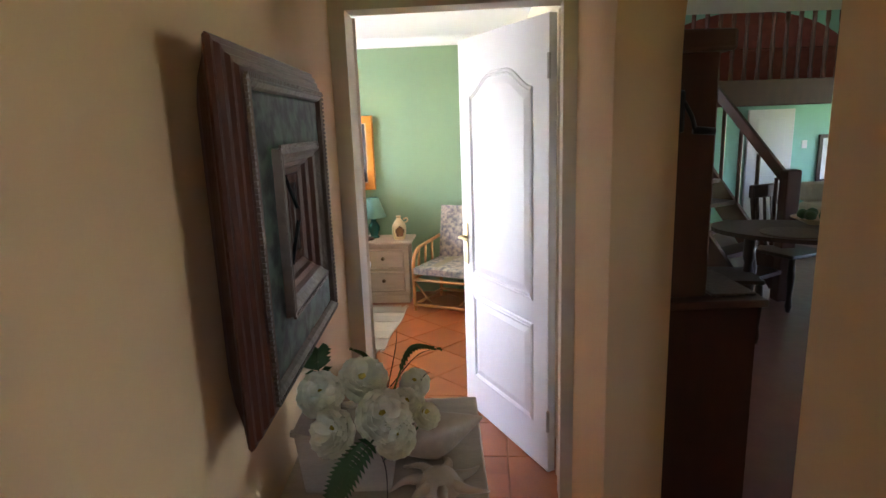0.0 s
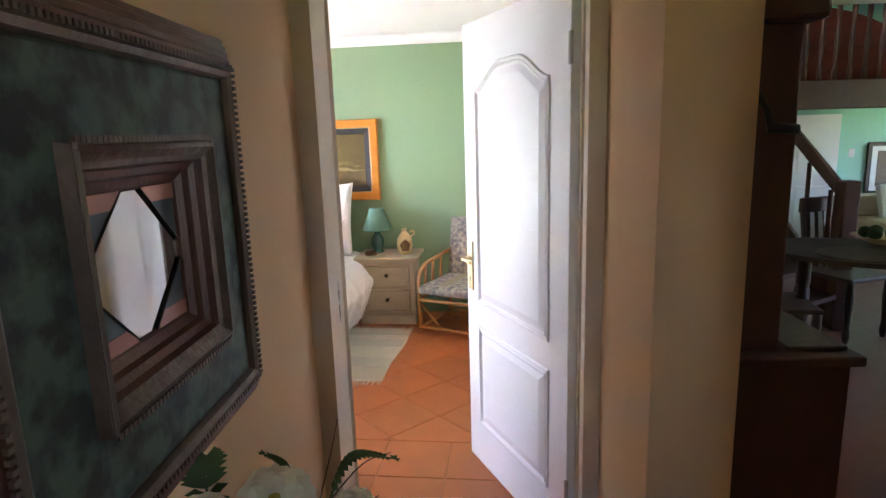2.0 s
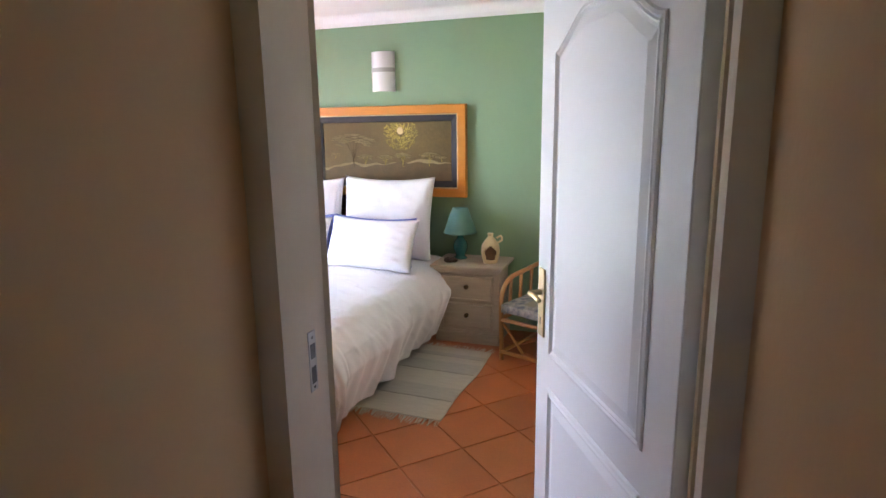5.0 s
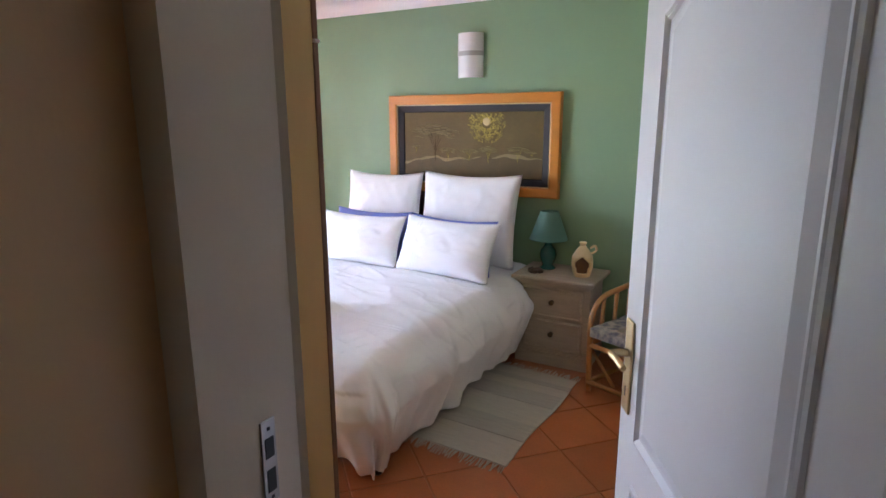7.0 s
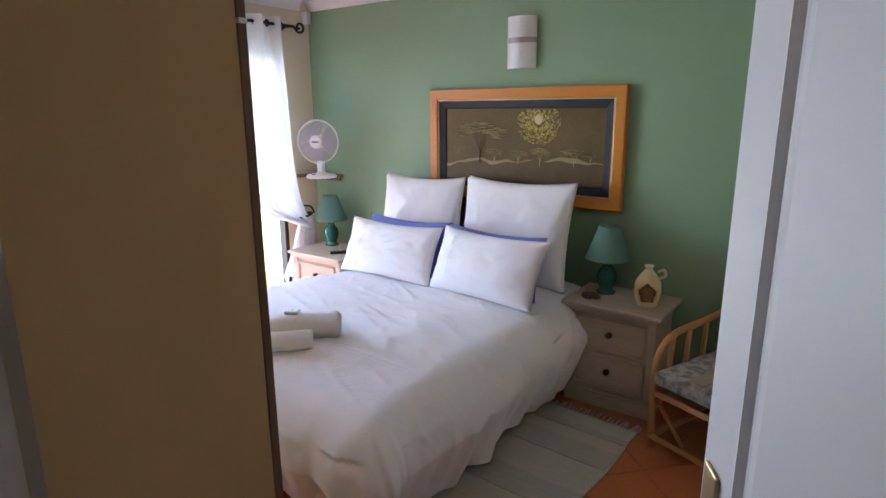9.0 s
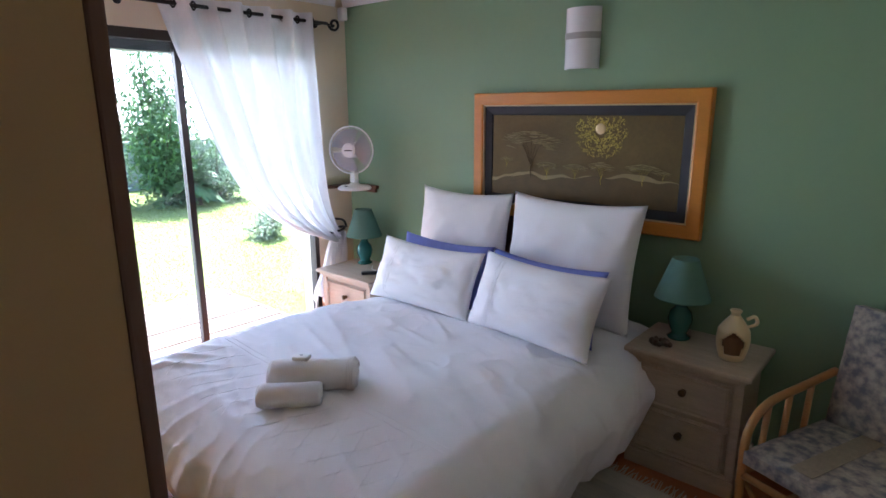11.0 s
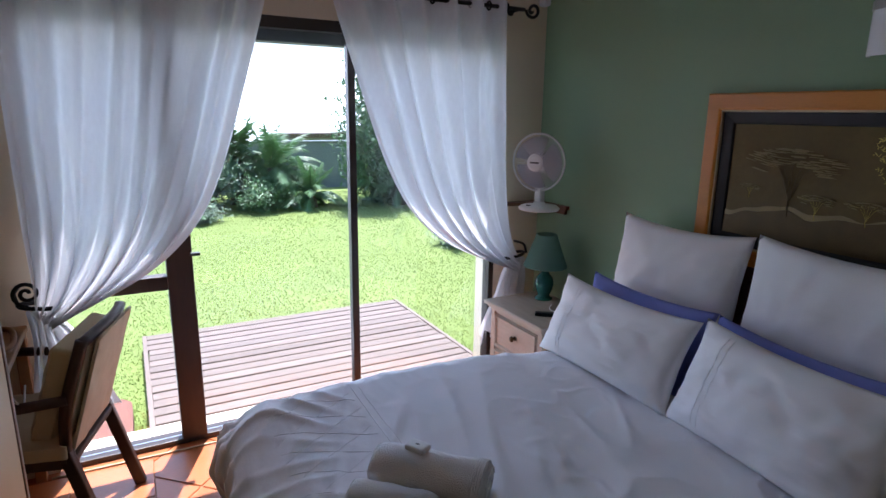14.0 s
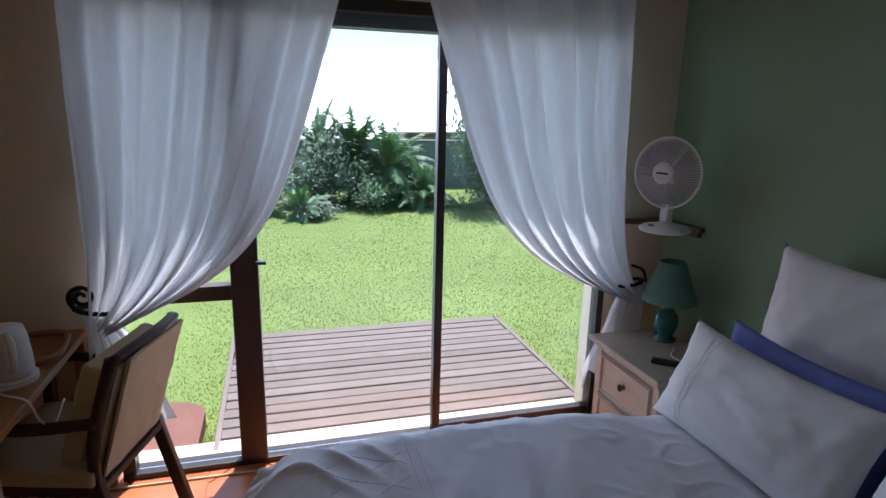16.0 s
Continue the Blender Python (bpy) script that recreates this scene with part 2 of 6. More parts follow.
M_TRACK = mat("grey_track_cover", (0.05, 0.052, 0.056), 0.5, var=0.1)
M_GLASS = glass("window_glass", (0.97, 0.98, 0.98))
M_PINK = mat("leadlight_pink", (0.45, 0.22, 0.19), 0.2, metal=0.5, var=0.1)
M_GREYGL = mat("leadlight_grey", (0.10, 0.13, 0.15), 0.15, metal=0.5, var=0.2)

# ---- mesh helpers ----


def box(bm, x0, x1, y0, y1, z0, z1, bevel=0.0, seg=2):
    r = bmesh.ops.create_cube(bm, size=1.0)
    vs = r["verts"]
    for v in vs:
        v.co = Vector(((x0 + x1) / 2 + v.co.x * (x1 - x0), (y0 + y1) / 2 + v.co.y * (y1 - y0), (z0 + z1) / 2 + v.co.z * (z1 - z0)))
    if bevel:
        es = list({e for v in vs for e in v.link_edges})
        bmesh.ops.bevel(bm, geom=es, offset=bevel, segments=seg, affect='EDGES', profile=0.5)
    return bm


def surf(bm, f, nu, nv, close_u=False, close_v=False):
    """A grid f(u, v), u and v from 0 to 1."""
    rows = [[bm.verts.new(f(i / (nu if close_u else nu - 1), j / (nv if close_v else nv - 1))) for j in range(nv)] for i in range(nu)]
    for i in range(nu if close_u else nu - 1):
        for j in range(nv if close_v else nv - 1):
            a, b, c, d = rows[i][j], rows[(i + 1) % nu][j], rows[(i + 1) % nu][(j + 1) % nv], rows[i][(j + 1) % nv]
            bm.faces.new((a, b, c, d))
    return rows


def lathe(bm, profile, n=24, at=(0, 0, 0)):
    """A turned body from (radius, height) pairs, closed at both ends."""
    rows = [[bm.verts.new((at[0] + r * math.cos(2 * math.pi * i / n), at[1] + r * math.sin(2 * math.pi * i / n), at[2] + z)) for i in range(n)] for r, z in profile]
    for a, b in zip(rows, rows[1:]):
        for i in range(n):
            bm.faces.new((a[i], a[(i + 1) % n], b[(i + 1) % n], b[i]))
    bm.faces.new(rows[0][::-1])
    bm.faces.new(rows[-1])
    return bm


def tube(bm, points, r, n=8, taper=1.0, closed=False):
    """A round bar along points."""
    pts = [Vector(p) for p in points]
    m = len(pts)
    rings, side = [], None
    for i, p in enumerate(pts):
        a, b = (pts[(i - 1) % m], pts[(i + 1) % m]) if closed else (pts[max(i - 1, 0)], pts[min(i + 1, m - 1)])
        d = (b - a).normalized()
        if side is None:
            side = d.orthogonal().normalized()
        side = (side - d * side.dot(d)).normalized()
        up = d.cross(side)
        rr = r * (1 + (taper - 1) * i / max(1, m - 1))
        rings.append([bm.verts.new(p + rr * (math.cos(2 * math.pi * k / n) * side + math.sin(2 * math.pi * k / n) * up)) for k in range(n)])
    for i in range(m if closed else m - 1):
        a, b = rings[i], rings[(i + 1) % m]
        for k in range(n):
            bm.faces.new((a[k], a[(k + 1) % n], b[(k + 1) % n], b[k]))
    if not closed:
        bm.faces.new(rings[0][::-1])
        bm.faces.new(rings[-1])
    return bm


def prism(bm, outline, lo, hi, axis="x"):
    """A flat outline of (a, b) pairs given depth along an axis: x (a=y, b=z), y (a=x, b=z) or z (a=x, b=y)."""
    def at(p, d):
        return {"x": (d, p[0], p[1]), "y": (p[0], d, p[1]), "z": (p[0], p[1], d)}[axis]
    lower, upper = [bm.verts.new(at(p, lo)) for p in outline], [bm.verts.new(at(p, hi)) for p in outline]
    n = len(outline)
    bm.faces.new(lower[::-1])
    bm.faces.new(upper)
    for i in range(n):
        bm.faces.new((lower[i], lower[(i + 1) % n], upper[(i + 1) % n], upper[i]))
    return bm


def bez(pts, n=12):
    """A smooth run through points (Catmull-Rom)."""
    p = [Vector(a) for a in pts]
    p = [2 * p[0] - p[1], *p, 2 * p[-1] - p[-2]]
    out = []
    for a, b, c, d in zip(p, p[1:], p[2:], p[3:]):
        for i in range(n):
            t = i / n
            out.append(0.5 * (2 * b + (c - a) * t + (2 * a - 5 * b + 4 * c - d) * t * t + (3 * b - a - 3 * c + d) * t ** 3))
    return out + [p[-2]]


def finish(name, bm, material, smooth=False):
    bmesh.ops.recalc_face_normals(bm, faces=bm.faces)
    me = bpy.data.meshes.new(name)
    bm.to_mesh(me)
    bm.free()
    for m in (material if isinstance(material, (list, tuple)) else [material]):
        me.materials.append(m)
    if smooth:
        me.polygons.foreach_set("use_smooth", [True] * len(me.polygons))
    return me


def part(name, bm, material, parent, label="", smooth=False):
    ob = new(name, finish(name, bm, material, smooth))
    ob.parent = parent
    if label:
        tagged(ob, label)
    return ob


def thing(name, x, y, z, rz, label, category, group=""):
    ob = new(name)
    ob.empty_display_size = 0.1
    ob.matrix_world = plan[0] @ pose(x, y, z, 0, 0, rz)
    return tagged(ob, label, category, group)


def setting(name, bm, material, label="", smooth=False):
    bm.transform(plan[0])
    return tagged(new(name, finish(name, bm, material, smooth)), label, kind="structure")


def B():
    return bmesh.new()


def bx(*a, **k):
    return box(bmesh.new(), *a, **k)


# ---- the structure ----
WX, NY, EX, SY = -2.985, 6.347, 1.12, 3.13     # bedroom: window wall, bed wall, east wall, door wall, in its plan
CZ = 2.512                                 # ceiling
DX0, DX1, DZ = 0.108, 0.925, 2.045         # door opening
HY, BY = 2.687, 2.878                       # hall and bedroom faces of the door wall

plan[0] = PASSAGE
bm = bx(-0.2, 0.0, -1.6, 2.80, 0, 2.62)
setting("wall_passage_west", bm, M_CREAM, "cream plastered passage wall")

plan[0] = WORLD
bm = B()
box(bm, -3.2, DX0 - 0.070, HY, BY, 0, 2.55)
box(bm, DX1 + 0.070, 1.17, HY, BY, 0, 2.55)
box(bm, DX0 - 0.070, DX1 + 0.070, HY, BY, DZ + 0.069, 2.55)
setting("wall_south", bm, M_CREAM, "cream plastered wall with the bedroom doorway")

# east passage wall with its arch, then the bedroom's east wall in line
plan[0] = PASSAGE
AX0, AX1, AY0, AY1, SPR, RISE = 0.914, 1.11, 1.162, 2.136, 1.80, 0.50
bm = B()
box(bm, AX0, AX1, -1.6, AY0, 0, 2.62)
box(bm, AX0, AX1, AY1, 2.85, 0, 2.62)
arch = [(AY0, 2.62), (AY0, SPR)]
arch += [((AY0 + AY1) / 2 - math.cos(a) * (AY1 - AY0) / 2, SPR + RISE * math.sin(a)) for a in [math.pi * i / 24 for i in range(1, 24)]]
arch += [(AY1, SPR), (AY1, 2.62)]
prism(bm, arch, AX0, AX1, "x")
bmesh.ops.bevel(bm, geom=[e for e in bm.edges if abs(e.verts[0].co.z - e.verts[1].co.z) > 1.0 and e.verts[0].co.y in (AY0, AY1) and e.calc_face_angle(0) > 1],
                offset=0.012, segments=2, affect='EDGES')
setting("wall_arch", bm, M_CREAM, "thick cream wall with a rounded archway")

plan[0] = ROOM
bm = bx(EX, 1.22, SY, NY, 0, CZ + 0.1)
setting("wall_east", bm, M_CREAM2, "pale cream bedroom wall")

setting("wall_north", bx(WX - 0.22, 1.22, NY, NY + 0.2, -0.12, CZ + 0.1), M_GREEN, "sage green painted bedroom wall behind the bed")

OY0, OY1, OZ = 3.58, 6.02, 2.15            # window opening
bm = B()
box(bm, WX - 0.22, WX, SY, OY0, -0.12, CZ + 0.1)
box(bm, WX - 0.22, WX, OY1, NY, -0.12, CZ + 0.1)
box(bm, WX - 0.22, WX, OY0, OY1, OZ, CZ + 0.1)
setting("wall_west", bm, M_CREAM2, "pale cream wall round the sliding garden door")

setting("ceiling_bedroom", bx(WX, EX, SY, NY, CZ, CZ + 0.08), M_CEIL, "white bedroom ceiling")
plan[0] = PASSAGE
setting("ceiling_passage", bx(0, AX0, -1.6, 2.85, 2.56, 2.64), M_CEIL, "white passage ceiling")
setting("wall_dining_upper", bx(0.95, 1.11, -1.8, 6.6, 2.645, 2.86), M_CREAM, "cream wall above the archway")
# Unseen end wall; its opening is added only to hold the passage fill.
bm = B()
box(bm, -0.2, 0.35, -1.72, -1.6, 0, 2.62)
box(bm, 0.65, 1.17, -1.72, -1.6, 0, 2.62)
box(bm, 0.35, 0.65, -1.72, -1.6, 0, 1.5)
box(bm, 0.35, 0.65, -1.72, -1.6, 2.0, 2.62)
setting("wall_passage_south", bm, M_CREAM, "cream wall with an added unseen opening at the passage end")

# cornice of the bedroom, a cove along each wall
plan[0] = ROOM


def cove(name, a, b, inward):
    bm = B()
    d = Vector(b) - Vector(a)
    prof = [(0, 0), (0.012, 0)] + [(0.012 + 0.075 * (1 - math.cos(t)), 0.008 + 0.075 * math.sin(t)) for t in [math.pi / 2 * i / 6 for i in range(7)]] + [(0, 0.086)]
    n = Vector((*inward, 0))
    rows = [[bm.verts.new(Vector((*a, CZ - 0.088)) + Vector((d.x, d.y, 0)) * e + n * p + Vector((0, 0, q))) for p, q in prof] for e in (0, 1)]
    for i in range(len(prof)):
        j = (i + 1) % len(prof)
        bm.faces.new((rows[0][i], rows[0][j], rows[1][j], rows[1][i]))
    bm.faces.new(rows[0])
    bm.faces.new(rows[1][::-1])
    return setting(name, bm, M_CEIL, "white coved cornice")


cove("cornice_north", (WX + 0.002, NY - 0.002), (EX, NY - 0.002), (0, -1))
cove("cornice_west", (WX + 0.002, SY), (WX + 0.002, NY - 0.09), (1, 0))

# floor bed under the tiles
plan[0] = WORLD
setting("floor_bedroom", bx(-3.19, 1.05, BY, 5.963, -0.12, -0.006), M_GROUT, "terracotta tiled bedroom floor with dark joints")
plan[0] = PASSAGE
setting("floor_passage", bx(-0.2, 1.11, -1.72, 3.00, -0.12, -0.0065), M_GROUT, "terracotta tiled passage floor with dark joints")
setting("floor_dining", bx(1.112, 7.75, -1.9, 9.2, -0.12, 0.0), M_DARKFLOOR, "dark red polished dining room floor")

# ---- doorway ----
plan[0] = WORLD
d1 = thing("door_frame", 0, HY, 0, 0, "white painted steel door frame with a strike plate", "door frame")
tagged(d1, kind="structure")


def jamb_outline(s, x):
    """Rebated jamb in plan: s is the side on which the opening lies."""
    p = [(-0.025, -0.012), (0.052, -0.012), (0.052, 0.08), (0.036, 0.092), (0.036, 0.185), (0.046, 0.195), (-0.025, 0.195)]
    return [(x + s * (a - 0.045), b) for a, b in p]


for s, x, nm in ((1, DX0, "jamb"), (-1, DX1, "jamb")):
    part(nm, prism(B(), jamb_outline(s, x), 0.0, DZ, "z"), M_FRAMEPAINT, d1)
bm = B()
prism(bm, [(-0.012, DZ + 0.069), (-0.012, DZ - 0.007), (0.08, DZ - 0.007), (0.092, DZ + 0.009), (0.195, DZ + 0.009), (0.195, DZ + 0.069)], DX0 - 0.070, DX1 + 0.070, "x")
part("head", bm, M_FRAMEPAINT, d1)
strike = part("strike_plate", bx(DX0 - 0.0085, DX0 - 0.0045, 0.102, 0.132, 0.945, 1.09, bevel=0.001, seg=1), M_STEEL, d1, "worn steel strike plate")
part("bolt_hole", bx(DX0 - 0.006, DX0 - 0.0035, 0.108, 0.126, 1.025, 1.06), M_BLACKPL, strike)
part("bolt_hole", bx(DX0 - 0.006, DX0 - 0.0035, 0.108, 0.126, 0.965, 1.005), M_BLACKPL, strike)
for z in (0.955, 1.075):
    part("screw", bx(DX0 - 0.006, DX0 - 0.0037, 0.114, 0.120, z - 0.003, z + 0.003), M_BLACKPL, strike)

# door leaf: local x along the leaf from the hinge, local y from the seen face into the leaf
LW, LT = 0.815, 0.04
leaf = thing("door_leaf", 0.888, 2.885, 0, math.degrees(math.atan2(0.717, -0.405)), "open white panelled bedroom door with brass handle", "door")
tagged(leaf, kind="structure")
SGN = -1     # the leaf's thickness lies on its local -y side


def top_arch(x, x0, x1, z0, h):
    """The raised eyebrow of the upper panel."""
    u = (x - x0) / (x1 - x0)
    q = min(1.0, min(u, 1 - u) / 0.36)
    return z0 + h * (q * q * (3 - 2 * q)) + 0.012 * math.sin(math.pi * u)


PX0, PX1 = 0.118, 0.70
up = [(PX0, 0.812), (PX1, 0.812)] + [(PX1 + (PX0 - PX1) * i / 20, top_arch(PX1 + (PX0 - PX1) * i / 20, PX0, PX1, 1.76, 0.085)) for i in range(21)]
lo = [(PX0, 0.215), (PX1, 0.215), (PX1, 0.705), (PX0, 0.705)]


def inset(pts, d):
    """An outline moved inwards."""
    n, out = len(pts), []
    for i in range(n):
        a, b, c = Vector(pts[i - 1]), Vector(pts[i]), Vector(pts[(i + 1) % n])
        n1, n2 = (b - a), (c - b)
        n1, n2 = Vector((-n1.y, n1.x)).normalized(), Vector((-n2.y, n2.x)).normalized()
        m = (n1 + n2)
        m = m / max(0.3, m.length_squared / 2 if m.length_squared > 0 else 1)
        out.append(tuple(b + m * d))
    return out


def panel(bm, pts, face, out):
    """A moulded panel: bead, groove and raised field, on a face at y = face with outward sign out."""
    loops = []
    for d, h in ((0, -0.0005), (0.004, 0.006), (0.012, 0.008), (0.017, 0.0035), (0.022, 0.0065), (0.028, 0.001), (0.036, 0.001), (0.062, 0.007)):
        loops.append([bm.verts.new((x, face + out * h, z)) for x, z in inset(pts, d)])
    for a, b in zip(loops, loops[1:]):
        for i in range(len(a)):
            bm.faces.new((a[i], a[(i + 1) % len(a)], b[(i + 1) % len(b)], b[i]))
    bm.faces.new(loops[-1])


part("slab", bx(0, LW, SGN * LT, 0, 0.008, 2.035, bevel=0.003, seg=1), M_WHITE, leaf)
for pts, nm in ((up, "upper_panel"), (lo, "lower_panel")):
    for face, out in ((0.0, 1), (SGN * LT, -1)):
        bm = B()
        panel(bm, pts, face, out)
        part(nm, bm, M_WHITE, leaf)
for face, out in ((0.0, 1), (SGN * LT, -1)):
    plate = part("backplate", bx(LW - 0.070, LW - 0.022, min(face, face + out * 0.007), max(face, face + out * 0.007), 0.86, 1.09, bevel=0.003), M_BRASS, leaf, "worn brass backplate")
    bm = B()
    tube(bm, bez([(LW - 0.046, face + out * 0.006, 1.01), (LW - 0.046, face + out * 0.038, 1.01), (LW - 0.056, face + out * 0.047, 1.01), (LW - 0.085, face + out * 0.046, 1.012),
                  (LW - 0.125, face + out * 0.042, 1.004)]), 0.0095, 10, 0.8)
    part("lever_handle", bm, M_BRASS, plate, smooth=True)
    part("keyhole", bx(LW - 0.049, LW - 0.043, min(face, face + out * 0.008), max(face, face + out * 0.008), 0.90, 0.925), M_BLACKPL, plate)
for z in (0.22, 1.78):
    part("hinge", lathe(B(), [(0.008, 0), (0.008, 0.10)], 10, (-0.004, 0.004, z)), M_STEEL, leaf, "steel butt hinge", smooth=False)
part("lock_face", bx(LW, LW + 0.002, -0.032, -0.008, 0.90, 1.06), M_BRASS, leaf)

# ---- passage: mirror ----
plan[0] = PASSAGE
mir = thing("framed_mirror", 0.0, 1.632, 1.415, 0, "small mirror in a wide dark green and mahogany frame", "mirror")


def ring(bm, hy, hz, prof):
    """A mitred frame: prof holds (distance in from the outer edge, height off the wall)."""
    loops = [[bm.verts.new((h, s1 * (hy - d), s2 * (hz - d))) for s1, s2 in ((-1, -1), (1, -1), (1, 1), (-1, 1))] for d, h in prof]
    for a, b in zip(loops, loops[1:]):
        for i in range(4):
            bm.faces.new((a[i], a[(i + 1) % 4], b[(i + 1) % 4], b[i]))


MH, MZ = 0.350, 0.340
bm = B()
ring(bm, MH, MZ, [(0.10, 0), (0.06, 0.022), (0.03, 0.045), (0.004, 0.058), (0, 0.064), (0.004, 0.070), (0.012, 0.071), (0.016, 0.079), (0.026, 0.081), (0.031, 0.088), (0.040, 0.089), (0.045, 0.095), (0.057, 0.096)])
part("outer_moulding", bm, M_MAHOG, mir, "worn mahogany outer moulding")
bm = B()
ring(bm, MH, MZ, [(0.056, 0.092), (0.059, 0.101), (0.066, 0.104), (0.074, 0.099), (0.078, 0.090)])
part("silvered_bead", bm, M_SILVERED, mir, "silvered antique bead")
bm = B()
ring(bm, MH, MZ, [(0.077, 0.088), (0.083, 0.090), (0.164, 0.094), (0.178, 0.094)])
part("green_frame", bm, M_GREENFRAME, mir, "mottled dark green frame board")
bm = B()
ring(bm, MH, MZ, [(0.177, 0.092), (0.181, 0.109), (0.189, 0.113), (0.199, 0.103), (0.207, 0.099)])
part("inner_moulding", bm, M_SILVERED, mir, "silvered carved inner moulding")
bm = B()
ring(bm, MH, MZ, [(0.206, 0.099), (0.211, 0.088), (0.221, 0.083), (0.225, 0.074), (0.237, 0.068), (0.243, 0.061)])
part("inner_slope", bm, M_MAHOG, mir)
bm = B()
for k in range(34):
    for s in (-1, 1):
        u = -0.158 + 0.316 * k / 33
        box(bm, 0.105, 0.111, u - 0.004, u + 0.004, s * 0.164 - 0.004, s * 0.164 + 0.004)
        box(bm, 0.105, 0.111, s * 0.164 - 0.004, s * 0.164 + 0.004, u - 0.004, u + 0.004)
for k in range(56):
    u = -0.29 + 0.58 * k / 55
    for s in (-1, 1):
        box(bm, 0.098, 0.104, u - 0.003, u + 0.003, s * 0.283 - 0.004, s * 0.283 + 0.004)
        if abs(u) < 0.28:
            box(bm, 0.098, 0.104, s * 0.297 - 0.004, s * 0.297 + 0.004, u - 0.003, u + 0.003)
tagged(part("carved_beading", bm, M_SILVERED, mir, "small carved beading"), kind="stuff")
gl = part("mirror_glass", bx(0.054, 0.062, -0.125, 0.125, -0.125, 0.125), M_MIRROR, mir, "mirror glass with leadlight corners")
for s1 in (-1, 1):
    for s2 in (-1, 1):
        bm = B()
        prism(bm, [(s1 * 0.117, s2 * 0.100), (s1 * 0.022, s2 * 0.100), (s1 * 0.117, s2 * 0.008)], 0.0622, 0.0640, "x")
        part("corner_pane", bm, M_GREYGL, gl, "dark leadlight corner")
        bm = B()
        prism(bm, [(s1 * 0.117, s2 * 0.100), (s1 * 0.022, s2 * 0.100), (s1 * 0.048, s2 * 0.078), (s1 * 0.117, s2 * 0.078)], 0.0643, 0.0655, "x")
        part("corner_strip", bm, M_PINK, gl, "pink leadlight strip")
        part("lead_came", tube(B(), [(0.0650, s1 * 0.022, s2 * 0.100), (0.0650, s1 * 0.117, s2 * 0.008)], 0.0018, 5), M_IRON, gl)

# ---- passage: console shelf with flowers and shells ----
TZ = 0.80
con = thing("console_table", 0.0, 1.60, 0, 0, "small limed console table against the passage wall", "table")
part("tabletop", bx(0.012, 0.485, -0.32, 0.42, TZ - 0.025, TZ, bevel=0.005), M_LIMED, con)
part("apron", bx(0.03, 0.43, -0.29, 0.39, TZ - 0.12, TZ - 0.026), M_LIMED, con)
for lx in (0.05, 0.41):
    for ly in (-0.27, 0.37):
        part("leg", lathe(B(), [(0.016, 0), (0.022, 0.02), (0.018, 0.1), (0.026, 0.4), (0.02, TZ - 0.13)], 12, (lx, ly, 0)), M_LIMED, con, smooth=True)

FLX, FLY = 0.165, 1.64
bowl = thing("flower_box", FLX, FLY, TZ, 0, "grey footed trough holding cream silk flowers", "planter")
bm = B()
prism(bm, [(-0.095, 0.0), (0.10, 0.0), (0.118, 0.10), (-0.112, 0.155)], -0.075, 0.075, "y")
part("trough", bm, M_LIMED, bowl, "grey trough")
for sy in (-1, 1):
    bm = B()
    prism(bm, [(-0.117, 0.147), (0.123, 0.092), (0.124, 0.102), (-0.116, 0.158)], sy * 0.079 - 0.006, sy * 0.079 + 0.006, "y")
    part("rim", bm, M_LIMED, bowl)
rnd = random.Random(5)


def blossom(bm, c, r, tilt, layers=4):
    """Layers of cupped petals round a heart."""
    m = Matrix.Translation(c) @ Euler(tilt).to_matrix().to_4x4()
    for L in range(layers):
        n = 9 - L
        for k in range(n):
            a = 2 * math.pi * (k + 0.5 * L) / n
            rr = r * 1.12 * (1 - 0.16 * L)
            cup = 0.30 + 0.26 * L

            def f(u, v, a=a, rr=rr, cup=cup):
                w = (u - 0.5) * 1.45 * math.sin(math.pi * min(1, v * 0.85 + 0.08)) * rr
                q = v * rr
                return m @ Vector((math.cos(a) * q - math.sin(a) * w, math.sin(a) * q + math.cos(a) * w,
                                   rr * (cup * v * v + 0.10 * math.sin(9 * u + k + 2 * L)) + 0.006 * L))
            surf(bm, f, 5, 5)


for i, (x, y, z, r) in enumerate(((0.089, -0.085, 0.185, 0.056), (-0.066, 0.008, 0.200, 0.050), (0.028, 0.060, 0.205, 0.055), (0.158, 0.050, 0.200, 0.034),
                                  (0.138, 0.010, 0.165, 0.040), (-0.016, -0.080, 0.150, 0.050), (0.181, -0.010, 0.145, 0.030), (0.120, -0.105, 0.145, 0.042))):
    fl = thing("silk_flower", FLX + x, FLY + y, TZ + z, 0, "cream silk flower in the trough", "flower", "silk flowers")
    bm = B()
    blossom(bm, (0, 0, 0), r, (rnd.uniform(0.75, 1.15), rnd.uniform(-0.25, 0.35), rnd.uniform(-0.4, 0.4)))
    part("petals", bm, M_PETAL, fl, smooth=True)
    part("heart", lathe(B(), [(0.004, 0), (0.012, 0.01), (0.008, 0.018)], 10, (0, -0.006, 0.008)), M_RELIEF_G, fl, "yellow heart")
    part("stem", tube(B(), bez([(0, 0, 0), (-x * 0.3, -y * 0.3, -z * 0.5), (-x * 0.6, -y * 0.6, -z + 0.03)], 5), 0.002, 6), M_FERN, fl)


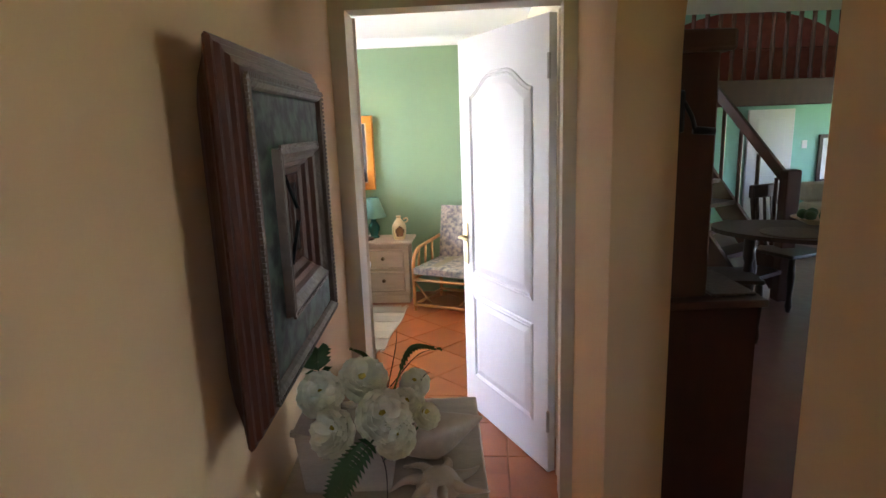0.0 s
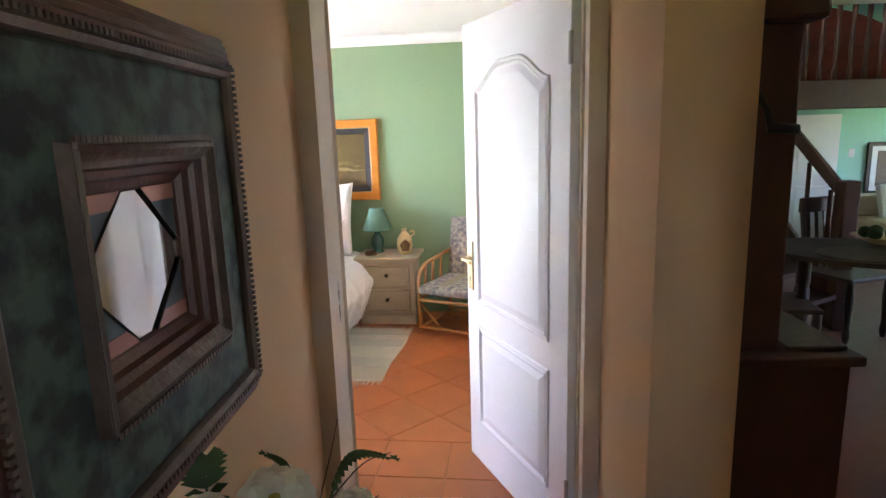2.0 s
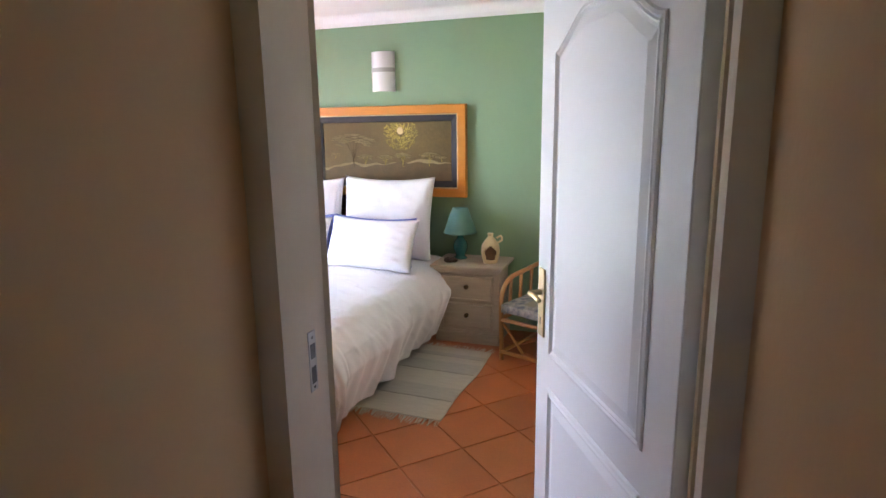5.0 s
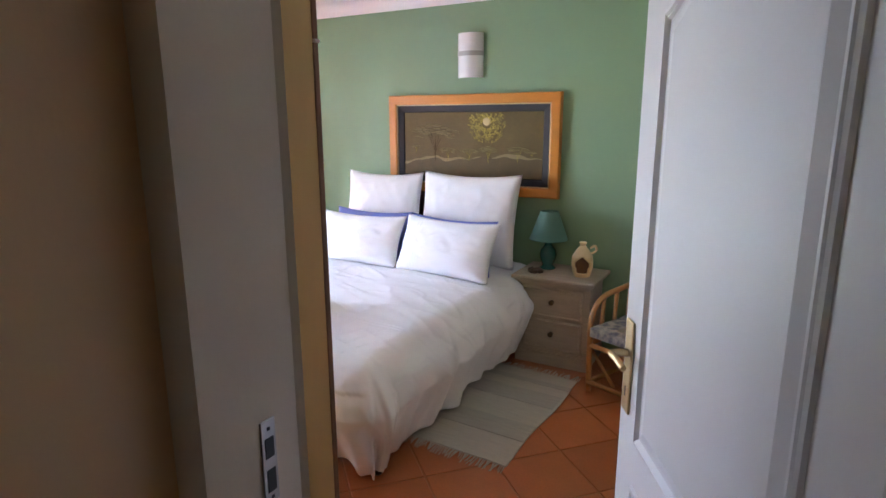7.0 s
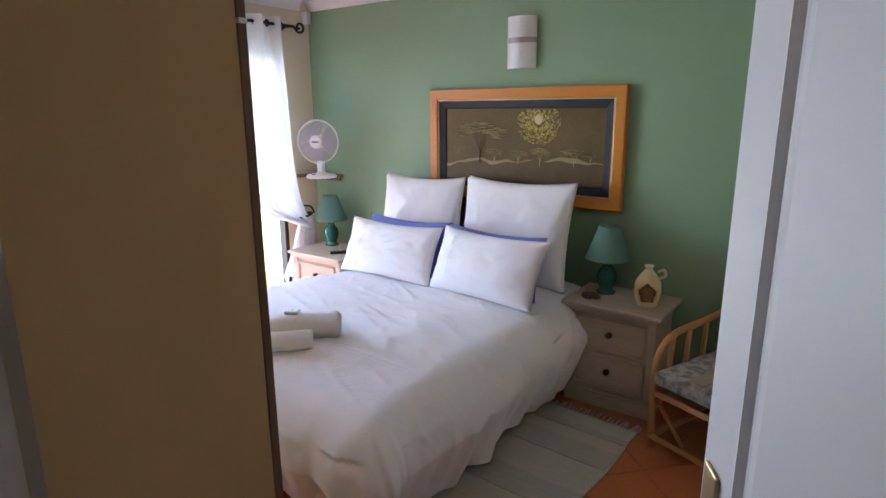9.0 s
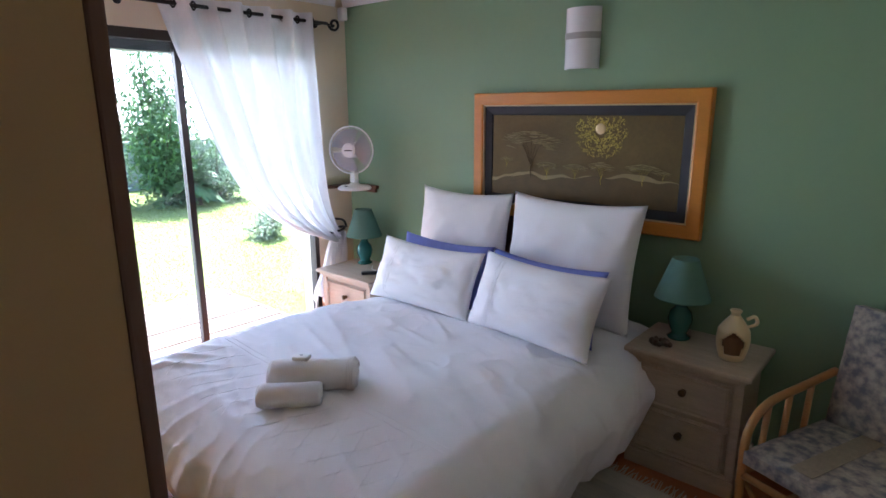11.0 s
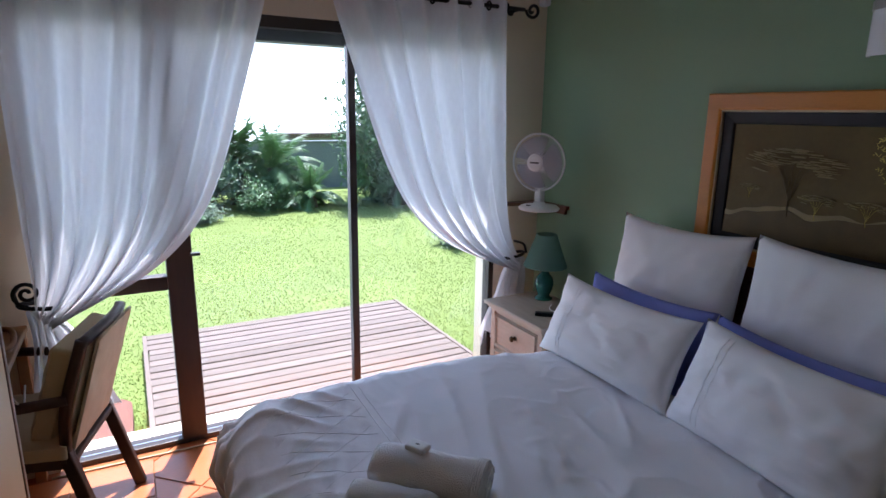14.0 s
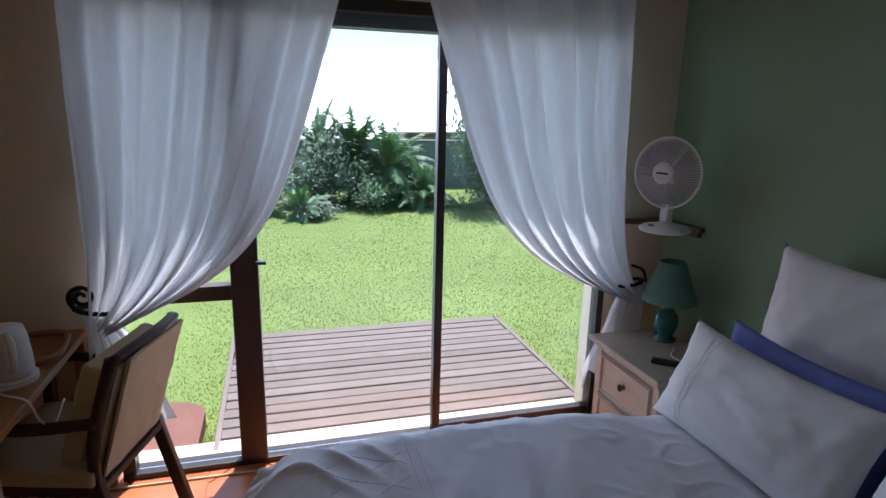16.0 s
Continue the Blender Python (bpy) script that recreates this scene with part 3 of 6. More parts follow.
def fern(name, base, tip, bend, width, n=14):
    f = thing(name, base[0], base[1], base[2], 0, "dark green artificial fern frond", "fern", "fern fronds")
    d = Vector(tip) - Vector(base)
    mid = d * 0.55 + Vector(bend)
    path = bez([(0, 0, 0), mid, d], 10)
    part("stalk", tube(B(), path, 0.0025, 5, 0.5), M_FERN, f)
    bm = B()
    side = d.cross(Vector((0.3, -0.9, 0.35))).normalized()
    for i in range(1, n + 1):
        p = path[int(4 + (len(path) - 6) * i / n)]
        ax = (path[min(len(path) - 1, int(5 + (len(path) - 6) * i / n))] - p).normalized()
        w = width * (0.45 + 0.55 * math.sin(math.pi * (0.15 + 0.75 * i / n)))
        for s in (-1, 1):
            q = p + side * s * w + ax * w * 0.35
            h = ax * (0.55 * d.length / n)
            k = Vector((0, 0, 0.004))
            vs = [bm.verts.new(v) for v in (p - h * 0.6, (p + q) / 2 - h + k, q, (p + q) / 2 + h + k, p + h * 0.6)]
            bm.faces.new(vs)
    part("foliage", bm, M_FERN, f)


fern("fern_frond", (0.115, 1.67, TZ + 0.17), (0.095, 1.69, TZ + 0.298), (-0.012, 0.0, 0.02), 0.036, 9)
fern("fern_frond", (0.255, 1.54, TZ + 0.165), (0.155, 1.40, TZ + 0.07), (0.0, -0.03, 0.03), 0.034, 16)
fern("fern_frond", (0.269, 1.67, TZ + 0.19), (0.390, 1.71, TZ + 0.278), (-0.02, 0.01, 0.045), 0.010)
fern("fern_frond", (0.211, 1.72, TZ + 0.18), (0.163, 1.73, TZ + 0.28), (0.02, 0.0, 0.02), 0.007)
for a, b in (((0.25, 1.70, TZ + 0.17), (0.275, 1.80, TZ + 0.30)), ((0.30, 1.66, TZ + 0.15), (0.36, 1.68, TZ + 0.235)), ((0.24, 1.55, TZ + 0.12), (0.27, 1.42, TZ + 0.02)), ((0.26, 1.70, TZ + 0.19), (0.37, 1.76, TZ + 0.26))):
    tw = thing("dry_twig", *a, 0, "thin dark dried twig", "twig", "dry twigs")
    part("stem", tube(B(), bez([(0, 0, 0), (Vector(b) - Vector(a)) * 0.5 + Vector((0.01, 0, 0.03)), Vector(b) - Vector(a)], 5), 0.0016, 5, 0.5), M_DARKWOOD, tw)

sh = thing("conch_shell", 0.355, 1.72, TZ + 0.045, 20, "spiked brown conch shell on the console", "shell")
bm = B()


def conch(u, v):
    a = 2 * math.pi * u
    t = v * 2 - 1
    r = 0.055 * (1 - abs(t) ** 1.4) * (1 + 0.22 * max(0, math.cos(5 * a)) * (1 - abs(t))) + 0.004
    return (0.10 * t * (1.4 if t > 0 else 1), r * math.cos(a), 0.02 * t + r * math.sin(a) * 0.8)


surf(bm, conch, 28, 18, close_u=True)
part("body", bm, M_SHELL, sh, smooth=True)
st = thing("spider_shell", 0.375, 1.56, TZ + 0.012, 10, "pale spiny spider shell on the console", "shell")
bm = B()
lathe(bm, [(0.05, -0.01), (0.055, 0.005), (0.035, 0.03), (0.012, 0.045)], 16)
body = part("body", bm, M_SHELL, st, smooth=True)
for k in range(7):
    a = 2 * math.pi * k / 7 + 0.2
    bm = B()
    tube(bm, bez([(0.03 * math.cos(a), 0.03 * math.sin(a), 0.012), (0.075 * math.cos(a), 0.075 * math.sin(a), 0.012), (0.115 * math.cos(a + 0.25), 0.115 * math.sin(a + 0.25), 0.002)], 5), 0.016, 7, 0.15)
    part("spine", bm, M_SHELL, body, smooth=True)

# ---- bedroom: built-in cupboard by the door ----
plan[0] = WORLD
wd = thing("wardrobe", -0.858, 2.793, 0, 0, "cream laminate built-in wardrobe with brown edging", "wardrobe")
part("side_panel", bx(0.575, 0.595, 0.088, 0.577, 0, 2.3), M_WARDROBE, wd)
part("side_panel", bx(-1.0, -0.98, 0.088, 0.577, 0, 2.3), M_WARDROBE, wd)
part("edge_strip", bx(0.573, 0.598, 0.577, 0.597, 0, 2.3, bevel=0.004), M_EDGE, wd, "brown wooden edge strip")
part("edge_strip", bx(-1.0, -0.975, 0.577, 0.597, 0, 2.3, bevel=0.004), M_EDGE, wd, "brown wooden edge strip")
part("top_panel", bx(-1.0, 0.598, 0.088, 0.597, 2.301, 2.32), M_WARDROBE, wd)
part("clip", bx(0.598, 0.606, 0.575, 0.592, 1.737, 1.745), M_WHITE, wd, "small white clip")
for i in range(3):
    x0 = -0.973 + i * 0.515
    dd = part("cupboard_door", bx(x0 + 0.003, x0 + 0.512, 0.575, 0.594, 0.06, 2.295, bevel=0.002, seg=1), M_WARDROBE, wd)
    part("knob", lathe(B(), [(0.006, 0), (0.014, 0.012), (0.0, 0.022)], 12, (0, 0, 0)), M_BRASS, dd).matrix_local = pose(x0 + 0.47, 0.594, 1.05, -90)
part("plinth", bx(-0.97, 0.57, 0.10, 0.56, 0, 0.058), M_EDGE, wd)

# ---- bedroom: window, its frame and panes ----
FX0, FX1 = WX - 0.075, WX - 0.005
plan[0] = ROOM
win = thing("sliding_door", 0, 0.025, 0, 0, "dark bronze glazed sliding door to the garden", "door")
tagged(win, kind="structure")
part("outer_frame", bx(FX0, FX1, OY0, OY1, OZ - 0.055, OZ), M_BRONZE, win)
part("sill_track", bx(FX0 - 0.02, FX1 + 0.01, OY0, OY1, 0.0, 0.028, bevel=0.004), M_BRONZE, win)
part("side_frame", bx(FX0, FX1, OY0, OY0 + 0.055, 0.028, OZ - 0.055), M_BRONZE, win)
part("side_frame", bx(FX0, FX1, OY1 - 0.06, OY1, 0.028, OZ - 0.055), M_BRONZE, win)
part("post", bx(FX0, FX1 + 0.02, 4.095, 4.215, 0.028, OZ - 0.055, bevel=0.006), M_DARKWOOD, win, "wide dark brown post")
part("head_lining", bx(FX0 - 0.12, FX0 - 0.02, OY0, OY1, OZ - 0.11, OZ - 0.001), M_TRACK, win, "grey track cover")
part("transom", bx(FX0, FX1, OY0 + 0.055, 4.095, 0.835, 0.905, bevel=0.004), M_DARKWOOD, win)
part("mullion", bx(FX0 + 0.01, FX1 - 0.01, 5.045, 5.085, 0.028, OZ - 0.055, bevel=0.003), M_BRONZE, win)
part("bottom_rail", bx(FX0 + 0.01, FX1 - 0.01, 5.085, OY1 - 0.06, 0.028, 0.075), M_BRONZE, win)
part("latch", bx(FX1 + 0.02, FX1 + 0.05, 4.205, 4.25, 1.005, 1.02, bevel=0.003), M_BLACKPL, win, "black latch")
for y0, y1, z0, z1 in ((OY0 + 0.055, 4.095, 0.03, 0.835), (OY0 + 0.055, 4.095, 0.905, OZ - 0.055), (4.215, 5.045, 0.03, OZ - 0.055), (5.085, OY1 - 0.06, 0.075, OZ - 0.055)):
    pane = part("pane", bx(FX0 + 0.033, FX0 + 0.038, y0, y1, z0, z1), M_GLASS, win, "clear glass pane")
    pane.visible_shadow = False

# ---- curtains ----
RZ, RX = 2.285, -2.875
rod = thing("curtain_rod", 0, 0, 0, 0, "black wrought iron curtain rod with scrolled ends", "curtain rod")
part("rod", tube(B(), [(RX, 3.30, RZ), (RX, 6.10, RZ)], 0.011, 10), M_IRON, rod, smooth=True)
for s, y in ((1, 6.10), (-1, 3.30)):
    pts = [(RX + 0.010 * math.sin(a * 0.5), y + s * (0.055 + (0.046 - 0.0042 * a) * -math.cos(a)), RZ + (0.046 - 0.0042 * a) * math.sin(a) * -1) for a in [0.45 * i for i in range(22)]]
    part("scroll", tube(B(), pts, 0.009, 8), M_IRON, rod, smooth=True)
for y in (3.36, 4.78, 6.075):
    bk = part("bracket", tube(B(), [(WX, y, RZ), (RX, y, RZ)], 0.008, 8), M_IRON, rod)
    part("rosette", lathe(B(), [(0.022, 0), (0.024, 0.004), (0.012, 0.008)], 14), M_IRON, bk).matrix_local = pose(WX + 0.001, y, RZ, 0, 90)


def curtain(name, y_out, y_in, y_tie, z_tie, tail, seed, folds):
    """A sheer panel that hangs from the rod and is gathered to a tie at its outer side."""
    c = thing(name, 0, 0, 0, 0, "white sheer curtain tied back to the wall", "curtain", "sheer curtains")
    r = random.Random(seed)
    ph = [r.uniform(0, 6.28) for _ in range(8)]
    top = RZ + 0.05

    def f(u, v):
        s = min(1.0, v)
        close = 0.42 * s ** 1.15 + 0.50 * s ** 9
        yt = y_out + (y_in - y_out) * u
        yo = y_out + (y_tie - y_out) * s ** 1.5
        y = yo + (yt - yo) * (1 - close) + 0.0
        z = top + (z_tie - top) * (s ** (1.0 + 0.06 * u)) - 0.10 * u * (1 - u) * 2 * s ** 4 - 0.05 * u * s ** 6
        amp = 0.038 * (1 - 0.35 * s) + 0.012 * s
        lag = 1.2 * s * (u - 0.5)
        lag += 2.2 * noise.noise(Vector((u * 5 + ph[0], s * 0.8, ph[6])))
        amp *= 1 + 0.5 * noise.noise(Vector((u * 9, s * 1.5, ph[7])))
        x = RX + amp * math.sin(2 * math.pi * folds * u + lag) + 0.010 * math.sin(2 * math.pi * (folds * 2.3 * u + 0.4 * s) + ph[1]) * s
        x += 0.005 * math.sin(26 * u + 9 * s + ph[2]) * s + 0.010 * s * noise.noise(Vector((u * 14, s * 3, ph[2]))) + 0.06 * s ** 3 * u * (1 - u) * 2 + 0.02 * s ** 3
        x += 0.016 * (1 - min(1.0, 4 * abs(noise.noise(Vector((u * 9 - s * 1.5, s * 1.3, ph[5])))))) * (0.3 + s)
        y += 0.006 * math.sin(2 * math.pi * folds * u + 1.5 + ph[3]) * (1 - s)
        return (x, y, z)
    bm = B()
    surf(bm, f, 210, 64)
    part("drape", bm, M_CURTAIN, c, smooth=True)

    def g(u, v):
        w = 0.06 + tail[0] * v ** 0.6
        yy = y_tie + (1 if y_in > y_out else -1) * (-0.04 + w * u)
        z = z_tie - 0.01 - tail[1] * v * (1 - 0.25 * u * math.sin(5 * u + ph[4]) ** 2)
        return (RX + 0.01 + (0.018 + 0.022 * v) * math.sin(2 * math.pi * 4.3 * u + ph[5]) + 0.02 * v, yy + 0.012 * math.sin(7 * v + 5 * u), z)
    bm = B()
    surf(bm, g, 70, 24)
    part("tail", bm, M_CURTAIN, c, smooth=True)
    n = 9
    for k in range(n):
        u = (k + 0.25) / n
        bm = B()
        y = y_out + (y_in - y_out) * u
        tube(bm, [(RX + 0.020 * math.cos(a) * 0.35, y + 0.004 + 0.008 * math.cos(a), RZ + 0.022 * math.sin(a)) for a in [2 * math.pi * i / 14 for i in range(14)]], 0.006, 6, closed=True)
        part("eyelet", bm, M_IRON, c, "black eyelet ring")
    return c


curtain("curtain", 6.00, 4.94, 6.12, 0.83, (0.27, 0.56), 3, 6)
curtain("curtain", 3.58, 4.66, 3.60, 0.86, (0.26, 0.60), 4, 7)
for y, s in ((6.10, -1), (3.60, 1)):
    hk = thing("tieback_hook", 0, 0, 0, 0, "black wrought iron scroll tieback", "tieback", "curtain tiebacks")
    z = 0.835 if y > 5 else 0.865
    band = [(RX + 0.045 * math.cos(a), y + s * 0.01 + 0.075 * math.sin(a), z + 0.012 * math.sin(a) * s * -1) for a in [2 * math.pi * i / 20 for i in range(20)]]
    part("band", tube(B(), band, 0.010, 8, closed=True), M_IRON, hk, smooth=True)
    yy = y - s * 0.055
    arm = [(WX, yy - s * 0.02, z + 0.06), (WX + 0.10, yy - s * 0.02, z + 0.06), (RX + 0.05, yy, z + 0.02)]
    part("arm", tube(B(), bez(arm, 6), 0.008, 8), M_IRON, hk, smooth=True)
    pts = [(RX + 0.06, yy + s * 0.035 + (0.055 - 0.0042 * a) * math.sin(a) * -s, z + 0.075 - (0.055 - 0.0042 * a) * math.cos(a)) for a in [0.4 * i for i in range(28)]]
    if s > 0:
        part("scroll", tube(B(), pts, 0.008, 8), M_IRON, hk, smooth=True)

# ---- bed ----
BX0, BX1, BY0, BY1, BT = -2.06, -0.45, 4.28, 6.30, 0.58
bed = thing("bed", 0, 0, 0, 0, "double bed made up with a white cotton duvet", "bed")
part("base", bx(BX0 + 0.06, BX1 - 0.06, BY0 + 0.08, BY1, 0.10, 0.34, bevel=0.02), M_LINEN, bed)
part("mattress", bx(BX0 + 0.05, BX1 - 0.05, BY0 + 0.06, BY1, 0.345, 0.545, bevel=0.05, seg=3), M_LINEN, bed)
for lx in (BX0 + 0.14, BX1 - 0.10):
    for ly in (BY0 + 0.12, BY1 - 0.15):
        part("castor", lathe(B(), [(0.02, 0.0), (0.03, 0.012), (0.03, 0.045), (0.018, 0.06), (0.018, 0.10)], 14, (lx, ly, 0)), M_BLACKPL, bed, "black castor")
part("headboard", bx(BX0 + 0.12, BX1 - 0.28, BY1 + 0.002, NY - 0.004, 0.20, 1.10, bevel=0.01), M_MAHOG, bed, "dark reddish headboard")


def wrinkle(x, y, s, a):
    return a * (noise.noise(Vector((x * s, y * s, 3.1))) + 0.5 * noise.noise(Vector((x * s * 2.1, y * s * 2.1, 7.7))))


NU, NV = 250, 270
DROP = 0.45
QX0, QX1 = BX0 - 0.07, BX1 + 0.055
hx, yf, yb = (QX1 - QX0) / 2, BY0 - 0.09, BY1 - 0.02


def duvet(u, v):
    """The quilt: u across from side to side, v from the head to the foot; beyond the edge it falls, with folds."""
    across = (u - 0.5) * 2 * (hx + DROP)
    along = v * (yb - yf + DROP)
    cx = (QX0 + QX1) / 2
    R = 0.21
    over_x, over_y = max(0, abs(across) - (hx - R)), max(0, along - (yb - yf - R))
    d = math.hypot(over_x, over_y)
    sx = math.copysign(1, across)
    if d == 0:
        x, y, z = cx + across, yb - along, BT
    else:
        dx, dy = over_x / d, over_y / d
        bend = R * math.pi / 2
        if d < bend:
            out, dz = R * math.sin(d / R), R * (1 - math.cos(d / R))
        else:
            fall = d - bend
            tuck = 0.36 if over_x > over_y else 0.42
            out, dz = R - tuck * fall, R + fall * 0.95
        ang = math.atan2(dy, dx)
        run = (along if over_x > over_y else across * 1.0) + 0.5 * ang
        low = min(1.0, max(0.0, d - 0.10) / 0.35)
        out += low * (0.018 * math.sin(17 * run + 5.0 * noise.noise(Vector((run * 2.3, 0, 0)))) + 0.045 * noise.noise(Vector((run * 4.5, d * 1.5, 5))) + 0.022 * noise.noise(Vector((run * 11, d * 2.5, 9))))
        if over_x and over_y:
            out += 0.035 * math.sin(2 * ang) * low
        x = cx + sx * (min(abs(across), hx - R) + dx * out)
        y = yb - (min(along, yb - yf - R) + dy * out)
        z = BT - dz
    puff = 0.030 * math.sin(math.pi * min(1, max(0, (x - BX0) / (BX1 - BX0)))) ** 0.5 if BX0 < x < BX1 else 0
    z += puff * min(1, max(0, (y - BY0) / 0.4))
    w = wrinkle(x, y + z, 2.2, 0.010) + wrinkle(x * 0.6 + y, y - x * 0.4 + z, 5.0, 0.005)
    ridge = abs(noise.noise(Vector((x * 3 + y * 5.0, y * 1.6 - x * 1.2, z * 2 + 1))))
    w += 0.007 * (1 - min(1, ridge * 4)) * (0.5 + abs(noise.noise(Vector((x * 2.1, y * 2.1, 4.0)))) * 2)
    fine = abs(noise.noise(Vector((x * 9 - y * 4, y * 7 + x * 5 + z * 6, 2.5))))
    w += 0.0036 * (1 - min(1, fine * 5)) * (0.4 + abs(noise.noise(Vector((x * 1.5, y * 1.5, 8.0)))) * 2)
    corner = max(0.0, 1 - math.hypot(x - QX0, y - yf) / 1.35) * min(1.0, max(0.0, math.hypot(y - yf - 0.85, x - QX0 - 0.80) - 0.5) / 0.3)
    fan_ = 1 - abs(math.sin(0.5 * (48 * math.atan2(y - yf - 0.85, x - QX0 - 0.80) + 5 * noise.noise(Vector((x * 3, y * 3, z * 2))))))
    w += min(0.7, corner) * 0.026 * fan_ ** 1.8 * (0.6 + noise.noise(Vector((x * 5, y * 5, 2.0))))
    if x < cx:
        give = min(1.0, max(0.0, (5.78 - y) / 0.4)) * min(1.0, max(0.0, (y - 4.05) / 0.35))
        x -= 0.11 * give * min(1.0, (cx - x) / hx)
        z += 0.032 * give * max(0.0, 1 - abs(x - QX0 - 0.12) / 0.5)
    z += w
    if d > R:
        x += sx * w * 1.4
        y -= w * 1.4
    return (x, y, max(0.035 + 0.02 * math.sin(9 * x + 7 * y), z))


bm = B()
surf(bm, duvet, NU, NV)
dv = part("duvet", bm, M_LINEN, bed, "rumpled white duvet with a stitched lattice band", smooth=True)
# stitched lattice and borders near the foot
def on_bed(x, y):
    u = 0.5 + (x - (QX0 + QX1) / 2) / (2 * (hx + DROP))
    v = (yb - y) / (yb - yf + DROP)
    p = Vector(duvet(u, v))
    return p + Vector((0, 0, 0.0004))


bm = B()
for y in (4.70, 4.73):
    tube(bm, [on_bed(BX0 + 0.15 + 1.30 * i / 60, y) for i in range(61)], 0.0013, 5)
part("seam", bm, M_LINEN, dv, "stitched seam")
bm = B()
for k in range(-4, 18):
    for s in (-1, 1):
        pts = []
        for i in range(13):
            q = i / 12
            x, y = BX0 + 0.16 + 0.105 * k + s * 0.16 * (q - 0.5), 4.36 + 0.32 * q
            if BX0 + 0.15 < x < BX1 - 0.15:
                pts.append(on_bed(x, y))
        if len(pts) > 2:
            tube(bm, pts, 0.0008, 5)
part("lattice_stitching", bm, M_LINEN, dv, "stitched diamond lattice")


def pillow(name, x, y, z, w, h, t, lean, turn, material, label, seed, stripe=False):
    """A stuffed pillow standing on its edge and leaning back; pinched corners and creases."""
    p = thing(name, x, y, z, turn, label, "pillow", "pillows on the bed")
    r = random.Random(seed)
    o = r.uniform(0, 50)

    def f(side):
        def g(u, v):
            a, b = 2 * u - 1, 2 * v - 1
            body = max(0.0, (1 - abs(a) ** 2.6)) ** 0.55 * max(0.0, (1 - abs(b) ** 2.6)) ** 0.55
            pin = 1 - 0.055 * (1 - abs(a) ** 2) * b * b
            pin2 = 1 - 0.055 * (1 - abs(b) ** 2) * a * a
            xx, zz = a * w / 2 * pin2, (b * pin + 1) * h / 2
            sag = 0.015 * (1 - a * a) * (b > 0) * b * b
            cr = 0.012 * noise.noise(Vector((a * 2.6 + o, b * 2.2, 1.7 + side))) + 0.008 * noise.noise(Vector((a * 7 + o, b * 5, 4.2 + side))) + 0.007 * (1 - min(1, 5 * abs(noise.noise(Vector((a * 3 + b * 4 + o, b * 2 - a * 2, 6.1 + side))))))
            yy = side * (t / 2 * body * (1 + 0.12 * (0.4 - b)) + cr * body ** 0.5)
            q = Vector((xx, yy, zz - sag))
            return Matrix.Rotation(-lean, 3, 'X') @ q
        return g
    bm = B()
    surf(bm, f(-1), 34, 30)
    surf(bm, f(1), 34, 30)
    bmesh.ops.remove_doubles(bm, verts=bm.verts, dist=0.0005)
    body = part("cushion", bm, material, p, smooth=True)
    if stripe:
        g = f(-1)
        bm = B()
        for u in (0.19, 0.225):
            tube(bm, [g(u, 0.06 + 0.88 * i / 24) - Vector((0, 0.0008, 0)) for i in range(25)], 0.0010, 5)
        part("hem_seam", bm, material, body, "stitched hem")
    return p


ZB = BT + 0.03
pillow("pillow", -1.70, 6.08, ZB, 0.68, 0.63, 0.16, radians(10), 2, M_LINEN, "large square white pillow against the headboard", 1)
pillow("pillow", -0.955, 6.05, ZB - 0.01, 0.79, 0.66, 0.17, radians(11), -2, M_LINEN, "large square white pillow against the headboard", 2)
pillow("pillow", -1.64, 5.83, ZB, 0.68, 0.375, 0.13, radians(17), 0, M_BLUE, "periwinkle blue pillow behind a white one", 3)
pillow("pillow", -0.96, 5.79, ZB, 0.70, 0.375, 0.13, radians(18), -5, M_BLUE, "periwinkle blue pillow behind a white one", 4)
pillow("pillow", -1.66, 5.67, ZB, 0.76, 0.38, 0.14, radians(24), 0, M_LINEN, "white pillow with a stitched hem", 5, True)
pillow("pillow", -0.925, 5.64, ZB, 0.75, 0.40, 0.145, radians(25), -6, M_LINEN, "white pillow with a stitched hem", 6, True)


def towel(x, y, z, rz, length, r, label):
    t = thing("rolled_towel", x, y, z, rz, label, "towel", "rolled towels")
    bm = B()

    def f(u, v):
        a = 2 * math.pi * u
        rr = r * (1 + 0.10 * noise.noise(Vector((math.cos(a) * 1.3, math.sin(a) * 1.3, v * 4)))) * (1 - 0.14 * abs(2 * v - 1) ** 6)
        return ((v - 0.5) * length, rr * 1.25 * math.cos(a), r * 0.93 + rr * 0.93 * math.sin(a))
    surf(bm, f, 28, 26, close_u=True)
    bmesh.ops.holes_fill(bm, edges=[e for e in bm.edges if e.is_boundary])
    roll = part("roll", bm, M_TOWEL, t, smooth=True)
    for s in (-1, 1):
        bm = B()
        tube(bm, [(s * length * 0.502, (r * 1.05 - 0.0030 * i) * math.cos(0.5 * i), r * 0.93 + (r * 0.8 - 0.0026 * i) * math.sin(0.5 * i)) for i in range(20)], 0.004, 6)
        part("rolled_edge", bm, M_TOWEL, roll)
    if r > 0.05:
        for q in (0.405, 0.425, 0.445, 0.465):
            bm = B()
            tube(bm, [(q * length, r * 1.27 * math.cos(a), r * 0.93 + r * 0.95 * math.sin(a)) for a in [2 * math.pi * i / 28 for i in range(28)]], 0.004, 6, closed=True)
            part("woven_rib", bm, M_TOWEL, roll, "ribbed woven border")
    return t


